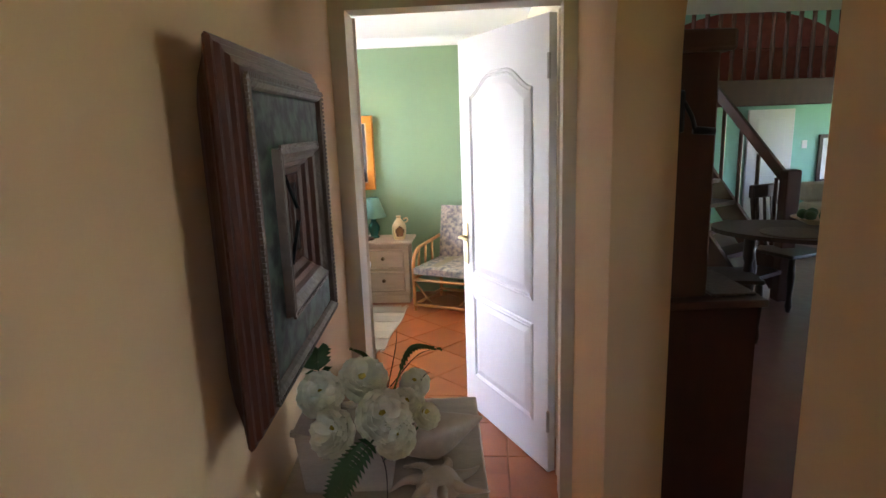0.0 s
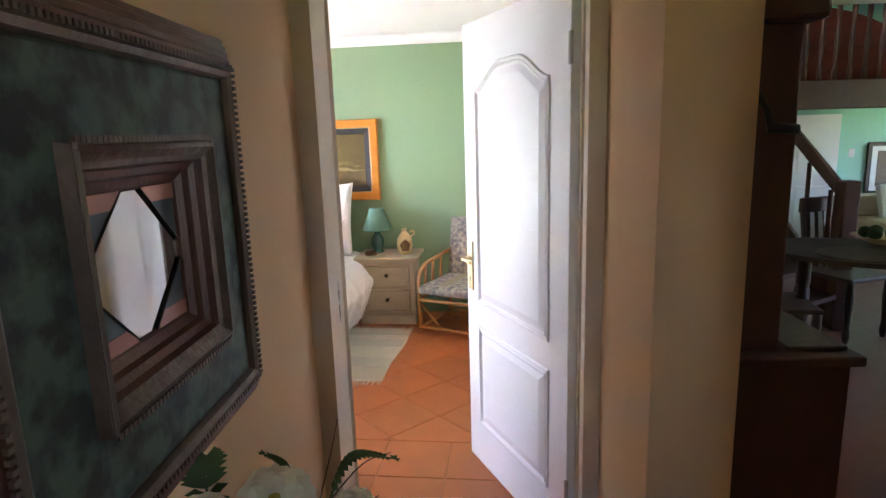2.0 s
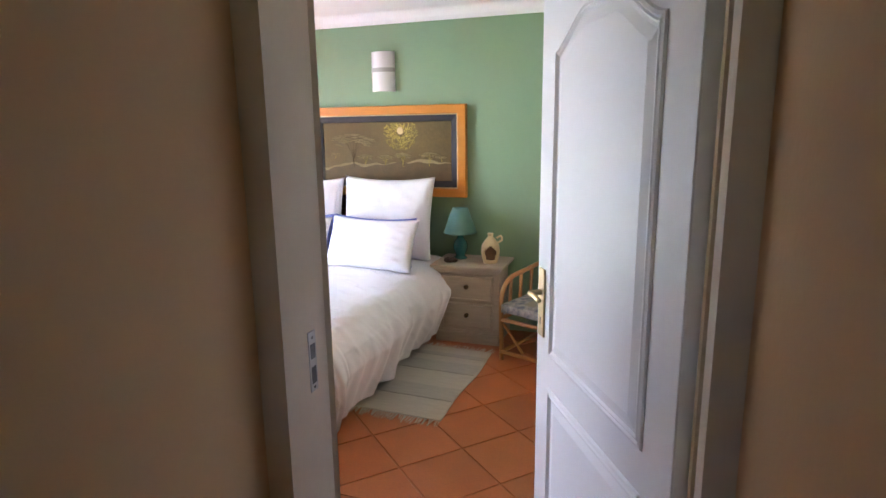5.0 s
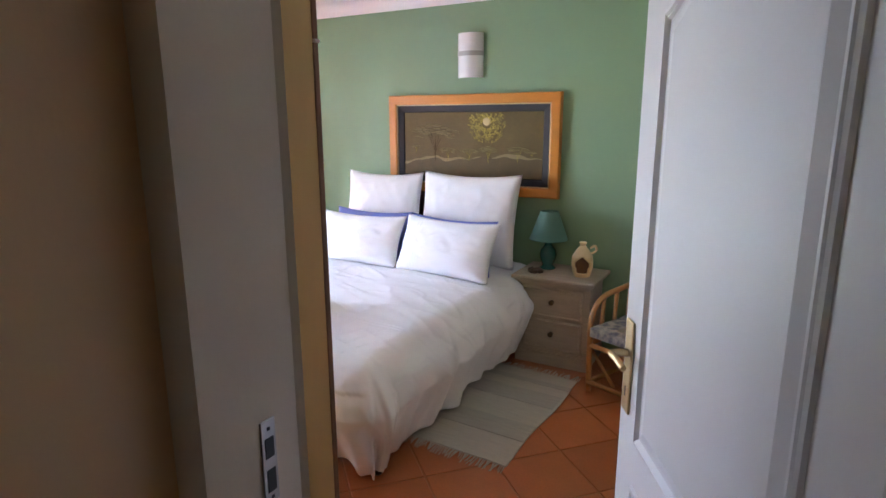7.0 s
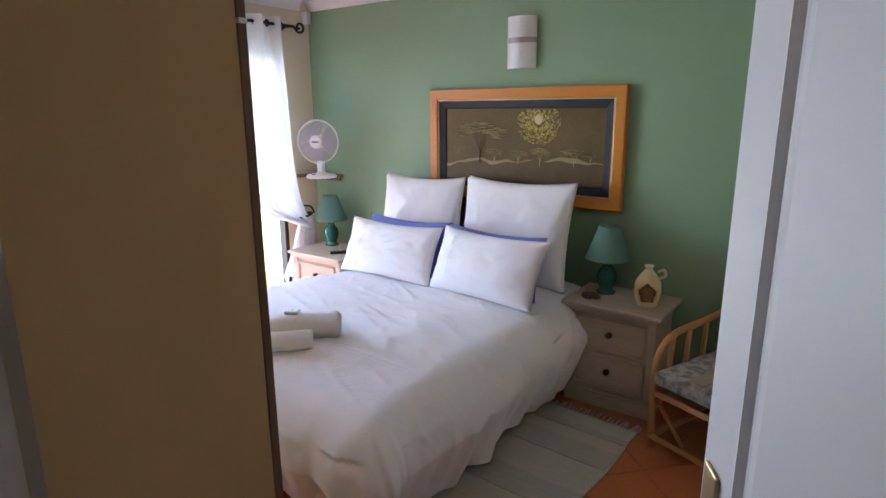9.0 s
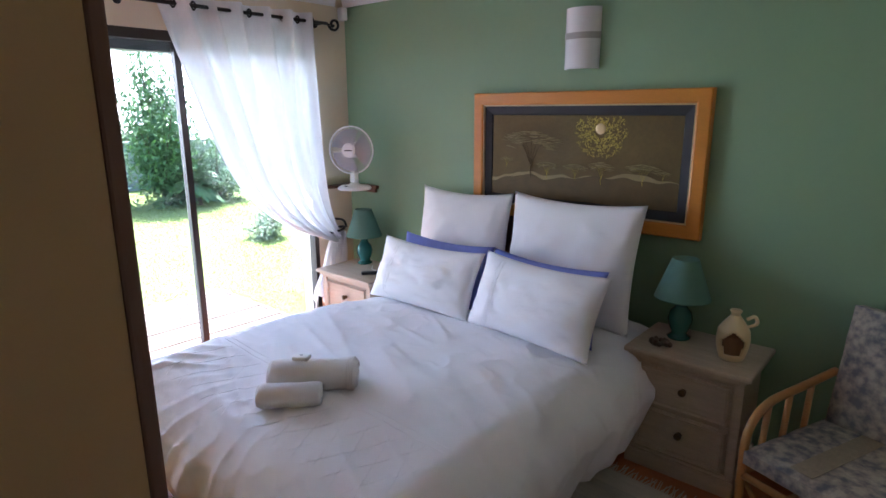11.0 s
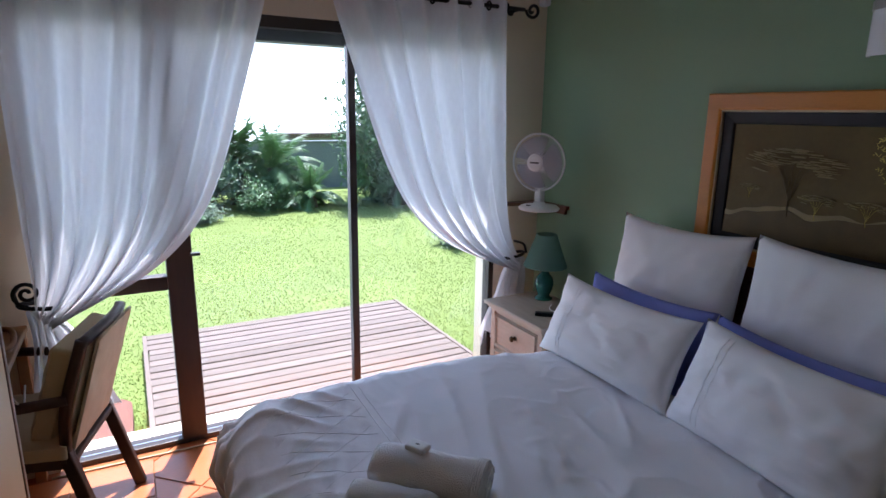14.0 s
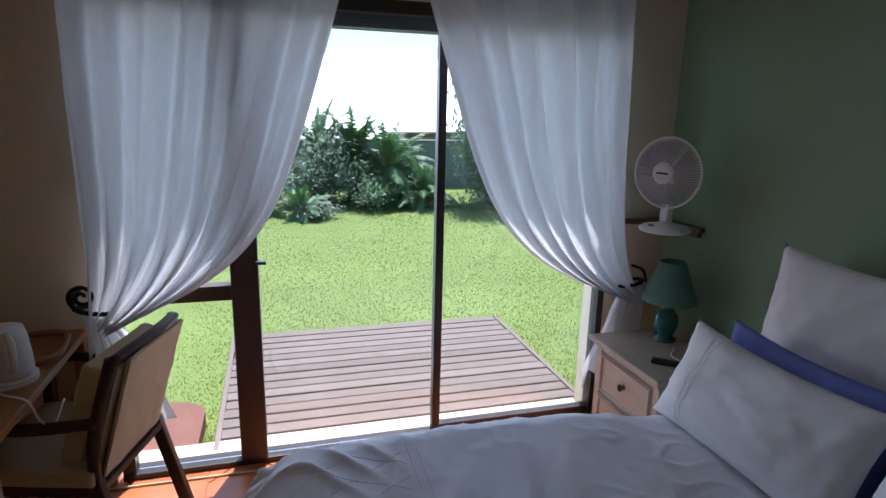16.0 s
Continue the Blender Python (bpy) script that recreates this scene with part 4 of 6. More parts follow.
towel(-1.26, 4.56, ZB - 0.012, 46, 0.24, 0.047, "white rolled hand towel on the bed")
towel(-1.31, 4.71, ZB - 0.012, 44, 0.35, 0.064, "thicker white rolled bath towel on the bed")
soap = thing("wrapped_soap", -1.36, 4.69, ZB + 0.105, 30, "small white wrapped soap on a towel", "soap")
part("bar", bx(-0.034, 0.034, -0.024, 0.024, 0, 0.018, bevel=0.006), M_PLASTICW, soap)
part("mark", bx(-0.006, 0.006, -0.003, 0.003, 0.0181, 0.0188), M_BLACKPL, soap)

# ---- bedside tables and what stands on them ----


def bedside(x, y, rz, label):
    """Two-drawer pedestal; local front at -y, base at z 0."""
    n = thing("bedside_table", x, y, 0, rz, label, "nightstand", "bedside tables")
    w, d, h = 0.50, 0.39, 0.61
    part("carcass", bx(-w / 2 + 0.02, w / 2 - 0.02, -d / 2 + 0.015, d / 2, 0.09, h - 0.05), M_LIMED, n)
    part("plinth", bx(-w / 2, w / 2, -d / 2 - 0.005, d / 2, 0, 0.085, bevel=0.006), M_LIMED, n)
    part("plinth_moulding", bx(-w / 2 + 0.008, w / 2 - 0.008, -d / 2 + 0.002, d / 2, 0.0855, 0.10, bevel=0.005), M_LIMED, n)
    part("top", bx(-w / 2 - 0.03, w / 2 + 0.03, -d / 2 - 0.035, d / 2, h - 0.026, h, bevel=0.008), M_LIMED, n)
    part("top_moulding", bx(-w / 2 - 0.012, w / 2 + 0.012, -d / 2 - 0.018, d / 2, h - 0.040, h - 0.0265, bevel=0.004), M_LIMED, n)
    part("top_moulding", bx(-w / 2, w / 2, -d / 2 - 0.004, d / 2, h - 0.056, h - 0.0405, bevel=0.005), M_LIMED, n)
    for s in (-1, 1):
        part("fluted_stile", bx(s * (w / 2 - 0.021) - 0.019, s * (w / 2 - 0.021) + 0.019, -d / 2 + 0.002, -d / 2 + 0.014, 0.101, h - 0.058, bevel=0.003), M_LIMED, n)
    for z0, z1 in ((0.112, 0.318), (0.335, 0.535)):
        dr = part("drawer", bx(-w / 2 + 0.046, w / 2 - 0.046, -d / 2 + 0.003, -d / 2 + 0.0145, z0, z1, bevel=0.003), M_LIMED, n)
        bm = B()
        loops = [[bm.verts.new((sx * (w / 2 - 0.05 - dd), -d / 2 + 0.003 - hh, (z0 + z1) / 2 + sz * ((z1 - z0) / 2 - 0.004 - dd))) for sx, sz in ((-1, -1), (1, -1), (1, 1), (-1, 1))]
                 for dd, hh in ((0, 0.0), (0.003, 0.010), (0.011, 0.010), (0.018, 0.0005))]
        for a, b in zip(loops, loops[1:]):
            for i in range(4):
                bm.faces.new((a[i], a[(i + 1) % 4], b[(i + 1) % 4], b[i]))
        part("drawer_moulding", bm, M_LIMED, dr)
        k = part("knob", lathe(B(), [(0.014, 0), (0.008, 0.006), (0.007, 0.012), (0.018, 0.020), (0.016, 0.028), (0.002, 0.033)], 16), M_KNOB, dr, "dark bronze knob", smooth=True)
        k.matrix_local = pose(0, -d / 2 + 0.003, (z0 + z1) / 2 + 0.012, 90)
    return n


bedside(-0.247, 6.15, 0, "limed oak bedside table with two drawers and moulded top")
bedside(-2.50, 6.05, 0, "limed oak bedside table in the corner by the curtain")


def lamp(x, y):
    l = thing("table_lamp", x, y, 0.61, 0, "teal ceramic table lamp with a sage green shade", "lamp", "bedside lamps")
    part("base", lathe(B(), [(0.052, 0), (0.056, 0.008), (0.040, 0.018), (0.036, 0.03), (0.052, 0.065), (0.058, 0.10), (0.050, 0.135), (0.030, 0.158), (0.024, 0.175), (0.030, 0.182), (0.016, 0.19)], 28), M_TEAL, l, "teal glazed ceramic base", smooth=True)
    part("stem", lathe(B(), [(0.012, 0.188), (0.012, 0.23)], 12), M_BRASS, l)
    bm = B()
    n = 32
    prof = [(0.130, 0.205), (0.128, 0.212), (0.062, 0.395), (0.060, 0.400), (0.057, 0.400), (0.124, 0.212)]
    rows = [[bm.verts.new((r * math.cos(2 * math.pi * i / n), r * math.sin(2 * math.pi * i / n), z)) for i in range(n)] for r, z in prof]
    for a, b in zip(rows, rows[1:] + rows[:1]):
        for i in range(n):
            bm.faces.new((a[i], a[(i + 1) % n], b[(i + 1) % n], b[i]))
    part("shade", bm, M_SHADE, l, "sage green fabric shade", smooth=True)
    return l


lamp(-0.365, 6.19)
lamp(-2.625, 6.15)
cord = thing("lamp_cord", -2.45, 6.10, 0.614, 0, "pale lamp cord on the bedside table", "cord")
part("cord", tube(B(), bez([(-0.06, 0.02, 0), (0.02, -0.05, 0), (0.12, -0.02, 0), (0.16, 0.06, 0)], 8), 0.003, 6), M_PLASTICW, cord, smooth=True)
rem = thing("remote_control", -2.36, 5.98, 0.61, 50, "dark grey remote control on the bedside table", "remote control")
part("case", bx(-0.075, 0.075, -0.022, 0.022, 0, 0.02, bevel=0.007), M_BLACKPL, rem)

owl = thing("oil_burner", -0.10, 6.10, 0.61, 15, "cream stoneware oil burner with a scalloped opening", "oil burner")
bm = B()
n, mrows = 40, 22
prof = lambda v: 0.052 + 0.018 * math.sin(math.pi * min(1, v * 1.15)) if v < 0.62 else 0.068 * max(0.28, 1 - ((v - 0.62) / 0.38) ** 1.3 * 0.75)
vert = [[bm.verts.new((prof(j / mrows) * math.cos(2 * math.pi * i / n), prof(j / mrows) * math.sin(2 * math.pi * i / n), 0.205 * j / mrows)) for i in range(n)] for j in range(mrows + 1)]


def open_at(a, v):
    a = (a + math.pi / 2 + math.pi) % (2 * math.pi) - math.pi
    return abs(a) < 0.78 * (0.9 + 0.12 * math.cos(16 * v)) * (1 if v < 0.5 else max(0, 1 - (v - 0.5) / 0.22)) and 0.14 < v < 0.72


for j in range(mrows):
    for i in range(n):
        if not open_at(2 * math.pi * (i + 0.5) / n, (j + 0.5) / mrows):
            bm.faces.new((vert[j][i], vert[j][(i + 1) % n], vert[j + 1][(i + 1) % n], vert[j + 1][i]))
bm.faces.new(vert[0][::-1])
ow = part("pot", bm, M_CERAMIC, owl, smooth=True)
md = ow.modifiers.new("wall", 'SOLIDIFY')
md.thickness, md.offset = 0.008, -1
part("inside", lathe(B(), [(0.03, 0.012), (0.052, 0.03), (0.054, 0.11), (0.03, 0.15)], 20), M_CERIN, owl, "brown inside")
part("neck", lathe(B(), [(0.017, 0.198), (0.020, 0.212), (0.026, 0.224), (0.022, 0.228)], 18), M_CERAMIC, owl, smooth=True)
part("ear", tube(B(), bez([(0.045, 0, 0.15), (0.085, 0, 0.175), (0.075, 0, 0.205), (0.045, 0, 0.19)], 6), 0.008, 8), M_CERAMIC, owl, "looped handle", smooth=True)
br = thing("beaded_trinket", -0.385, 6.03, 0.61, 0, "small brown beaded trinkets on the bedside table", "trinket")
rr = random.Random(9)
for k in range(16):
    part("bead", lathe(B(), [(0.003, 0), (0.013, 0.008), (0.013, 0.018), (0.003, 0.026)], 10, (0.07 * (rr.random() - 0.5) * 1.5, 0.05 * (rr.random() - 0.5), 0.010 * (k % 2))), M_CARVED, br, smooth=True)

# ---- rug ----
rug = thing("rag_rug", -0.335, 5.28, 0.0, -2.5, "cream and grey woven rag rug with fringed ends", "rug")
RW, RL = 0.62, 1.06
bm = B()
surf(bm, lambda u, v: ((u - 0.5) * RW + 0.008 * math.sin(9 * v + 2), (v - 0.5) * RL, 0.007 + 0.002 * noise.noise(Vector((u * 5, v * 9, 1)))), 24, 60)
r0 = bmesh.ops.extrude_face_region(bm, geom=bm.faces[:])
for v in r0["geom"]:
    if isinstance(v, bmesh.types.BMVert):
        v.co.z = 0.001
part("weave", bm, M_RUG, rug)
for v0, v1 in ((-0.30, -0.13), (0.10, 0.26), (0.36, 0.41)):
    part("grey_band", bx(-RW / 2 + 0.006, RW / 2 - 0.006, v0, v1, 0.0085, 0.0112), M_RUG2, rug, "grey woven band")
for s in (-1, 1):
    bm = B()
    rr = random.Random(4 + s)
    for i in range(62):
        x = -RW / 2 + RW * i / 61
        a = rr.uniform(-0.02, 0.02)
        L = rr.uniform(0.05, 0.085)
        tube(bm, [(x, s * RL / 2, 0.007), (x + a * 0.5, s * (RL / 2 + L * 0.5), 0.005), (x + a, s * (RL / 2 + L), 0.003)], 0.0032, 5, 0.6)
    tagged(part("fringe", bm, M_RUG, rug, "knotted cream fringe"), kind="stuff")

# ---- rattan armchair ----
ch = thing("rattan_armchair", 0.48, 5.88, 0, -22, "honey rattan armchair with faded floral cushions", "armchair")
CW = 0.31
for s in (-1, 1):
    part("arm", tube(B(), bez([(s * CW, -0.30, 0.0), (s * CW, -0.31, 0.30), (s * CW, -0.30, 0.48), (s * CW, -0.20, 0.575), (s * CW, 0.02, 0.60), (s * CW, 0.24, 0.62)], 8), 0.017, 10), M_RATTAN, ch, smooth=True)
    part("back_post", tube(B(), bez([(s * CW, 0.24, 0.0), (s * CW, 0.26, 0.40), (s * CW * 0.97, 0.33, 0.84)], 8), 0.017, 10), M_RATTAN, ch, smooth=True)
    for y, zt in ((-0.21, 0.565), (-0.08, 0.59), (0.06, 0.602)):
        part("spindle", tube(B(), [(s * CW, y, 0.32), (s * CW, y + 0.02, zt)], 0.013, 8), M_RATTAN, ch, smooth=True)
    part("side_rail", tube(B(), [(s * CW, -0.30, 0.31), (s * CW, 0.25, 0.31)], 0.015, 8), M_RATTAN, ch, smooth=True)
    part("side_stretcher", tube(B(), [(s * CW, -0.30, 0.06), (s * CW, 0.25, 0.06)], 0.014, 8), M_RATTAN, ch, smooth=True)
    part("brace", tube(B(), [(s * CW, -0.29, 0.27), (s * CW * 0.45, -0.29, 0.08)], 0.010, 8), M_RATTAN, ch, smooth=True)
for y, z in ((-0.31, 0.30), (-0.31, 0.065), (0.25, 0.31), (0.25, 0.065)):
    part("cross_rail", tube(B(), [(-CW, y, z), (CW, y, z)], 0.015, 8), M_RATTAN, ch, smooth=True)
part("top_rail", tube(B(), [(-CW * 0.97, 0.33, 0.83), (CW * 0.97, 0.33, 0.83)], 0.016, 8), M_RATTAN, ch, smooth=True)
for i in range(7):
    x = -0.24 + 0.08 * i
    part("back_spindle", tube(B(), [(x, 0.255, 0.31), (x, 0.325, 0.83)], 0.009, 6), M_RATTAN, ch)


def cushion(bm, w, d, t, m, o):
    for side in (-1, 1):
        def f(u, v):
            a, b = 2 * u - 1, 2 * v - 1
            k = max(0, 1 - abs(a) ** 5) ** 0.5 * max(0, 1 - abs(b) ** 5) ** 0.5
            return m @ Vector((a * w / 2, b * d / 2, side * t / 2 * (0.55 + 0.45 * k) * (1 if k > 0 else 1) + 0.006 * noise.noise(Vector((a * 3 + o, b * 3, side)))))
        surf(bm, f, 20, 20)
    def e(u, v):
        a = u * 4
        q = a % 1 * 2 - 1
        p = [(q, -1), (1, q), (-q, 1), (-1, -q)][int(a) % 4]
        return m @ Vector((p[0] * w / 2, p[1] * d / 2, (v * 2 - 1) * t / 2 * 0.55))
    surf(bm, e, 80, 3, close_u=True)
    return bm


seat = part("seat_cushion", cushion(B(), 0.60, 0.57, 0.10, Matrix.Translation((0, -0.04, 0.385)), 1), M_FLORAL, ch, "faded blue and cream floral seat cushion", smooth=True)
part("stripe", bx(-0.13, -0.05, -0.31, 0.22, 0.4375, 0.4392), M_FLORAL2, seat, "woven stripe")
back = part("back_cushion", cushion(B(), 0.56, 0.52, 0.12, Matrix.Translation((0, 0.235, 0.66)) @ Matrix.Rotation(radians(81), 4, 'X'), 4), M_FLORAL, ch, "faded floral back cushion", smooth=True)
part("stripe", cushion(B(), 0.07, 0.50, 0.12, Matrix.Translation((0.02, 0.226, 0.66)) @ Matrix.Rotation(radians(81), 4, 'X'), 4), M_FLORAL2, back, "woven stripe")

# ---- picture over the bed ----
pic = thing("framed_relief_picture", -1.045, NY, 1.437, 0, "wide bronze relief of trees and a sun in an orange frame", "picture")
PW, PH = 0.695, 0.362


def wring(bm, hx_, hz_, prof_):
    loops = [[bm.verts.new((s1 * (hx_ - d), -h, s2 * (hz_ - d))) for s1, s2 in ((-1, -1), (1, -1), (1, 1), (-1, 1))] for d, h in prof_]
    for a, b in zip(loops, loops[1:]):
        for i in range(4):
            bm.faces.new((a[i], a[(i + 1) % 4], b[(i + 1) % 4], b[i]))


bm = B()
wring(bm, PW, PH, [(0, 0), (0, 0.042), (0.006, 0.050), (0.060, 0.050), (0.068, 0.046), (0.072, 0.034), (0.072, 0.012)])
part("frame", bm, M_ORANGE, pic, "orange stained flat frame")
bm = B()
wring(bm, PW - 0.070, PH - 0.070, [(0, 0.036), (0.0, 0.041), (0.006, 0.041), (0.008, 0.030)])
part("fillet", bm, M_GOLDLINE, pic, "thin gilt fillet")
bm = B()
wring(bm, PW - 0.077, PH - 0.077, [(0, 0.030), (0.045, 0.022), (0.052, 0.012)])
part("mount", bm, M_BLACK, pic, "black sloped mount")
part("relief_panel", bx(-PW + 0.125, PW - 0.125, -0.014, -0.004, -PH + 0.125, PH - 0.125), M_RELIEF, pic)
IW, IH = PW - 0.127, PH - 0.127


def hills(base, amp, seed, y0, y1):
    pts = [(-IW, -IH)]
    for i in range(61):
        x = -IW + 2 * IW * i / 60
        pts.append((x, base + amp * (noise.noise(Vector((x * 4.2, seed, 0))) + 0.5 * noise.noise(Vector((x * 10, seed, 3))))))
    pts.append((IW, -IH))
    return prism(B(), pts, y0, y1, "y")


part("hill_range", hills(-0.100, 0.065, 2.3, -0.017, -0.0145), M_RELIEF_L, pic, "pale relief hills")
part("foreground", hills(-0.114, 0.065, 2.5, -0.020, -0.0172), M_RELIEF_D, pic, "dark relief ground")
bm = B()
lathe(bm, [(0.030, 0), (0.028, 0.004), (0.018, 0.006)], 24)
disc = part("sun_disc", bm, M_GOLDLINE, pic, "pale raised sun")
disc.matrix_local = pose(0.135, -0.0145, 0.165, 90)
bm = B()
rr = random.Random(3)
for i in range(640):
    a, q = rr.uniform(0, 6.283), 0.034 + 0.115 * rr.random() ** 0.85
    x, z = 0.135 + q * math.cos(a), 0.145 + q * math.sin(a) * 0.9
    if z < IH - 0.010:
        s, e = rr.uniform(0.004, 0.008), rr.uniform(0, 3.14)
        c_, d_ = s * math.cos(e), s * math.sin(e)
        tube(bm, [(x - c_, -0.0142, z - d_), (x + d_ * 0.4, -0.0160, z - c_ * 0.4), (x + c_, -0.0142, z + d_)], 0.0016, 4, 0.6)
tagged(part("gold_leafing", bm, M_RELIEF_G, pic, "gold flecks round the sun"), kind="stuff")


def acacia(x, z, h, w, seed):
    """A flat-topped tree in relief: trunk with limbs, and its crown of strands."""
    bm, crown = B(), B()
    r_ = random.Random(seed)
    fork = z + h * 0.24
    tube(bm, bez([(x, -0.020, z), (x - 0.004, -0.021, z + h * 0.2), (x, -0.021, fork)], 5), 0.0024 * h / 0.2, 6)
    for k in range(5):
        ex = x + w * (-0.8 + 1.6 * k / 4)
        tube(bm, bez([(x, -0.021, fork), ((x + ex) / 2 - 0.1 * (ex - x), -0.022, z + h * 0.70), (ex, -0.021, z + h * (0.92 - 0.10 * abs(k - 2) / 2))], 5), 0.0012 * h / 0.2, 5, 0.5)
    for k in range(110):
        u = r_.uniform(-1, 1)
        tier = r_.choice((0.0, 0.0, 0.10, 0.17))
        cx_, cz_ = x + u * w * (1 - 1.5 * tier), z + h * (0.84 + 0.16 * (1 - u * u) - tier) - r_.uniform(0, 0.012) * h / 0.2
        L = r_.uniform(0.012, 0.028) * h / 0.2
        tube(crown, [(cx_ - L, -0.021, cz_ - 0.2 * L * u), (cx_ + L, -0.023, cz_ - 0.3 * L * abs(u))], 0.0017 * h / 0.2, 5, 0.4)
    return bm, crown


for x, z, h, w, sd in ((-0.29, -0.125, 0.27, 0.19, 1), (-0.46, -0.07, 0.06, 0.045, 2), (-0.18, -0.125, 0.10, 0.07, 3), (0.0, -0.12, 0.09, 0.075, 4), (0.155, -0.13, 0.12, 0.07, 5), (0.385, -0.12, 0.11, 0.09, 6), (0.49, -0.09, 0.05, 0.04, 7)):
    stem_bm, crown_bm = acacia(x, z, h, w, sd)
    tree = part("tree_relief", stem_bm, M_RELIEF_G if h < 0.2 else M_RELIEF_D, pic, "relief of a flat-topped tree")
    part("crown", crown_bm, M_RELIEF_L, tree, "pale raised crown")

# ---- wall light ----
sc = thing("wall_light", -1.044, NY, 1.91, 0, "frosted white half-round wall light with a steel band", "wall light")


def halfround(z0, z1, r, y0=0.004):
    b = B()
    n_ = 18
    outer = [(r * math.cos(math.pi * i / n_), -y0 - 0.075 * math.sin(math.pi * i / n_)) for i in range(n_ + 1)]
    inner = [((r - 0.006) * math.cos(math.pi * i / n_), -y0 - 0.069 * math.sin(math.pi * i / n_)) for i in range(n_, -1, -1)]
    return prism(b, outer + inner, z0, z1, "z")


part("diffuser", halfround(0.0, 0.305, 0.098), M_OPAL, sc, "frosted white diffuser", smooth=False)
part("band", halfround(0.150, 0.182, 0.1015, 0.005), M_STEEL, sc, "brushed steel band")
part("back_plate", bx(-0.04, 0.04, -0.02, -0.001, 0.06, 0.24), M_PLASTICW, sc)

# ---- corner shelf with fan, alarm sensor ----
shf = thing("corner_shelf", WX, NY, 1.135, 0, "small brown corner shelf under the fan", "shelf")
bm = B()
prism(bm, [(0.003, -0.003), (0.32, -0.003), (0.32, -0.03)] + [(0.32 - 0.28 * math.sin(a), -0.31 + 0.28 * math.cos(a)) for a in [math.pi / 2 * i / 8 for i in range(9)]][1:] + [(0.003, -0.32)], 0, 0.022, "z")
part("board", bm, M_EDGE, shf)
part("batten", bx(0.003, 0.30, -0.022, -0.003, -0.03, -0.001), M_EDGE, shf)
fan = thing("desk_fan", -2.65, 6.10, 1.157, 0, "white plastic desk fan with a wire guard", "fan")
part("base", lathe(B(), [(0.115, 0), (0.12, 0.012), (0.105, 0.024), (0.04, 0.034), (0.026, 0.05)], 32), M_PLASTICW, fan, smooth=True)
part("neck", bx(-0.028, 0.028, -0.02, 0.02, 0.045, 0.15, bevel=0.01), M_PLASTICW, fan)
part("switch", bx(-0.012, 0.012, -0.085, -0.07, 0.020, 0.032), M_BLACKPL, fan, "grey switch")
FM = Matrix.Translation((0, -0.02, 0.275)) @ Matrix.Rotation(radians(26), 4, 'Z') @ Matrix.Rotation(radians(90), 4, 'X')
part("motor", lathe(B(), [(0.02, -0.11), (0.05, -0.10), (0.055, -0.03), (0.04, -0.02)], 20), M_PLASTICW, fan, smooth=True).matrix_local = FM
gd = part("guard", tube(B(), [(0.162 * math.cos(2 * math.pi * i / 48), 0.162 * math.sin(2 * math.pi * i / 48), 0) for i in range(48)], 0.006, 8, closed=True), M_PLASTICW, fan, "white guard rim", smooth=True)
gd.matrix_local = FM
bm = B()
for k in range(72):
    a = 2 * math.pi * k / 72
    tube(bm, [((0.045 + 0.115 * i / 5) * math.cos(a + 0.10 * i / 5), (0.045 + 0.115 * i / 5) * math.sin(a + 0.10 * i / 5), 0.040 * math.cos(math.pi / 2 * i / 5) ** 0.7) for i in range(6)], 0.0011, 3)
    tube(bm, [((0.045 + 0.115 * i / 4) * math.cos(a), (0.045 + 0.115 * i / 4) * math.sin(a), -0.035 * math.cos(math.pi / 2 * i / 4)) for i in range(5)], 0.0011, 3)
tagged(part("wire", bm, M_PLASTICW, gd, "white guard wires"), kind="stuff")
part("hub", lathe(B(), [(0.05, 0.036), (0.05, 0.044), (0.035, 0.049)], 24), M_PLASTICW, gd, "white badge")
part("badge", bx(-0.028, 0.028, -0.004, 0.004, 0.0495, 0.0505), M_BLACKPL, gd, "dark mark")
for k in range(3):
    a0 = 2 * math.pi * k / 3
    bm = B()
    surf(bm, lambda u, v: ((0.03 + 0.115 * u) * math.cos(a0 + (v - 0.5) * (1.65 + 0.15 * u)), (0.03 + 0.115 * u) * math.sin(a0 + (v - 0.5) * (1.65 + 0.15 * u)), 0.022 * (v - 0.5)), 8, 8)
    bl = part("blade", bm, M_PLASTICG, gd, "smoky translucent blade")
    s_ = bl.modifiers.new("wall", 'SOLIDIFY')
    s_.thickness = 0.002
sens = thing("alarm_sensor", WX + 0.04, NY - 0.05, 2.33, 0, "small white alarm sensor in the corner", "sensor")
part("case", bx(-0.03, 0.03, -0.025, 0.025, 0, 0.09, bevel=0.01), M_PLASTICW, sens)

# ---- desk, desk chair and what lies on the desk ----
dk = thing("desk", -2.42, 3.26, 0, 0, "warm wooden desk beside the garden door", "desk")
part("desktop", bx(-0.56, 0.52, -0.28, 0.28, 0.725, 0.755, bevel=0.006), M_TRAY, dk)
for lx in (-0.53, 0.49):
    for ly in (-0.25, 0.25):
        part("leg", bx(lx - 0.022, lx + 0.022, ly - 0.022, ly + 0.022, 0, 0.724, bevel=0.003), M_TRAY, dk)
part("apron", bx(-0.5, 0.46, -0.26, -0.24, 0.63, 0.724), M_TRAY, dk)
tr = thing("wooden_tray", -2.74, 3.42, 0.755, 8, "round-ended wooden tray on the desk", "tray")
bm = B()
outline = [(0.15 * math.copysign(abs(math.cos(a)) ** 0.6, math.cos(a)), 0.105 * math.copysign(abs(math.sin(a)) ** 0.6, math.sin(a))) for a in [2 * math.pi * i / 40 for i in range(40)]]
prism(bm, outline, 0, 0.012, "z")
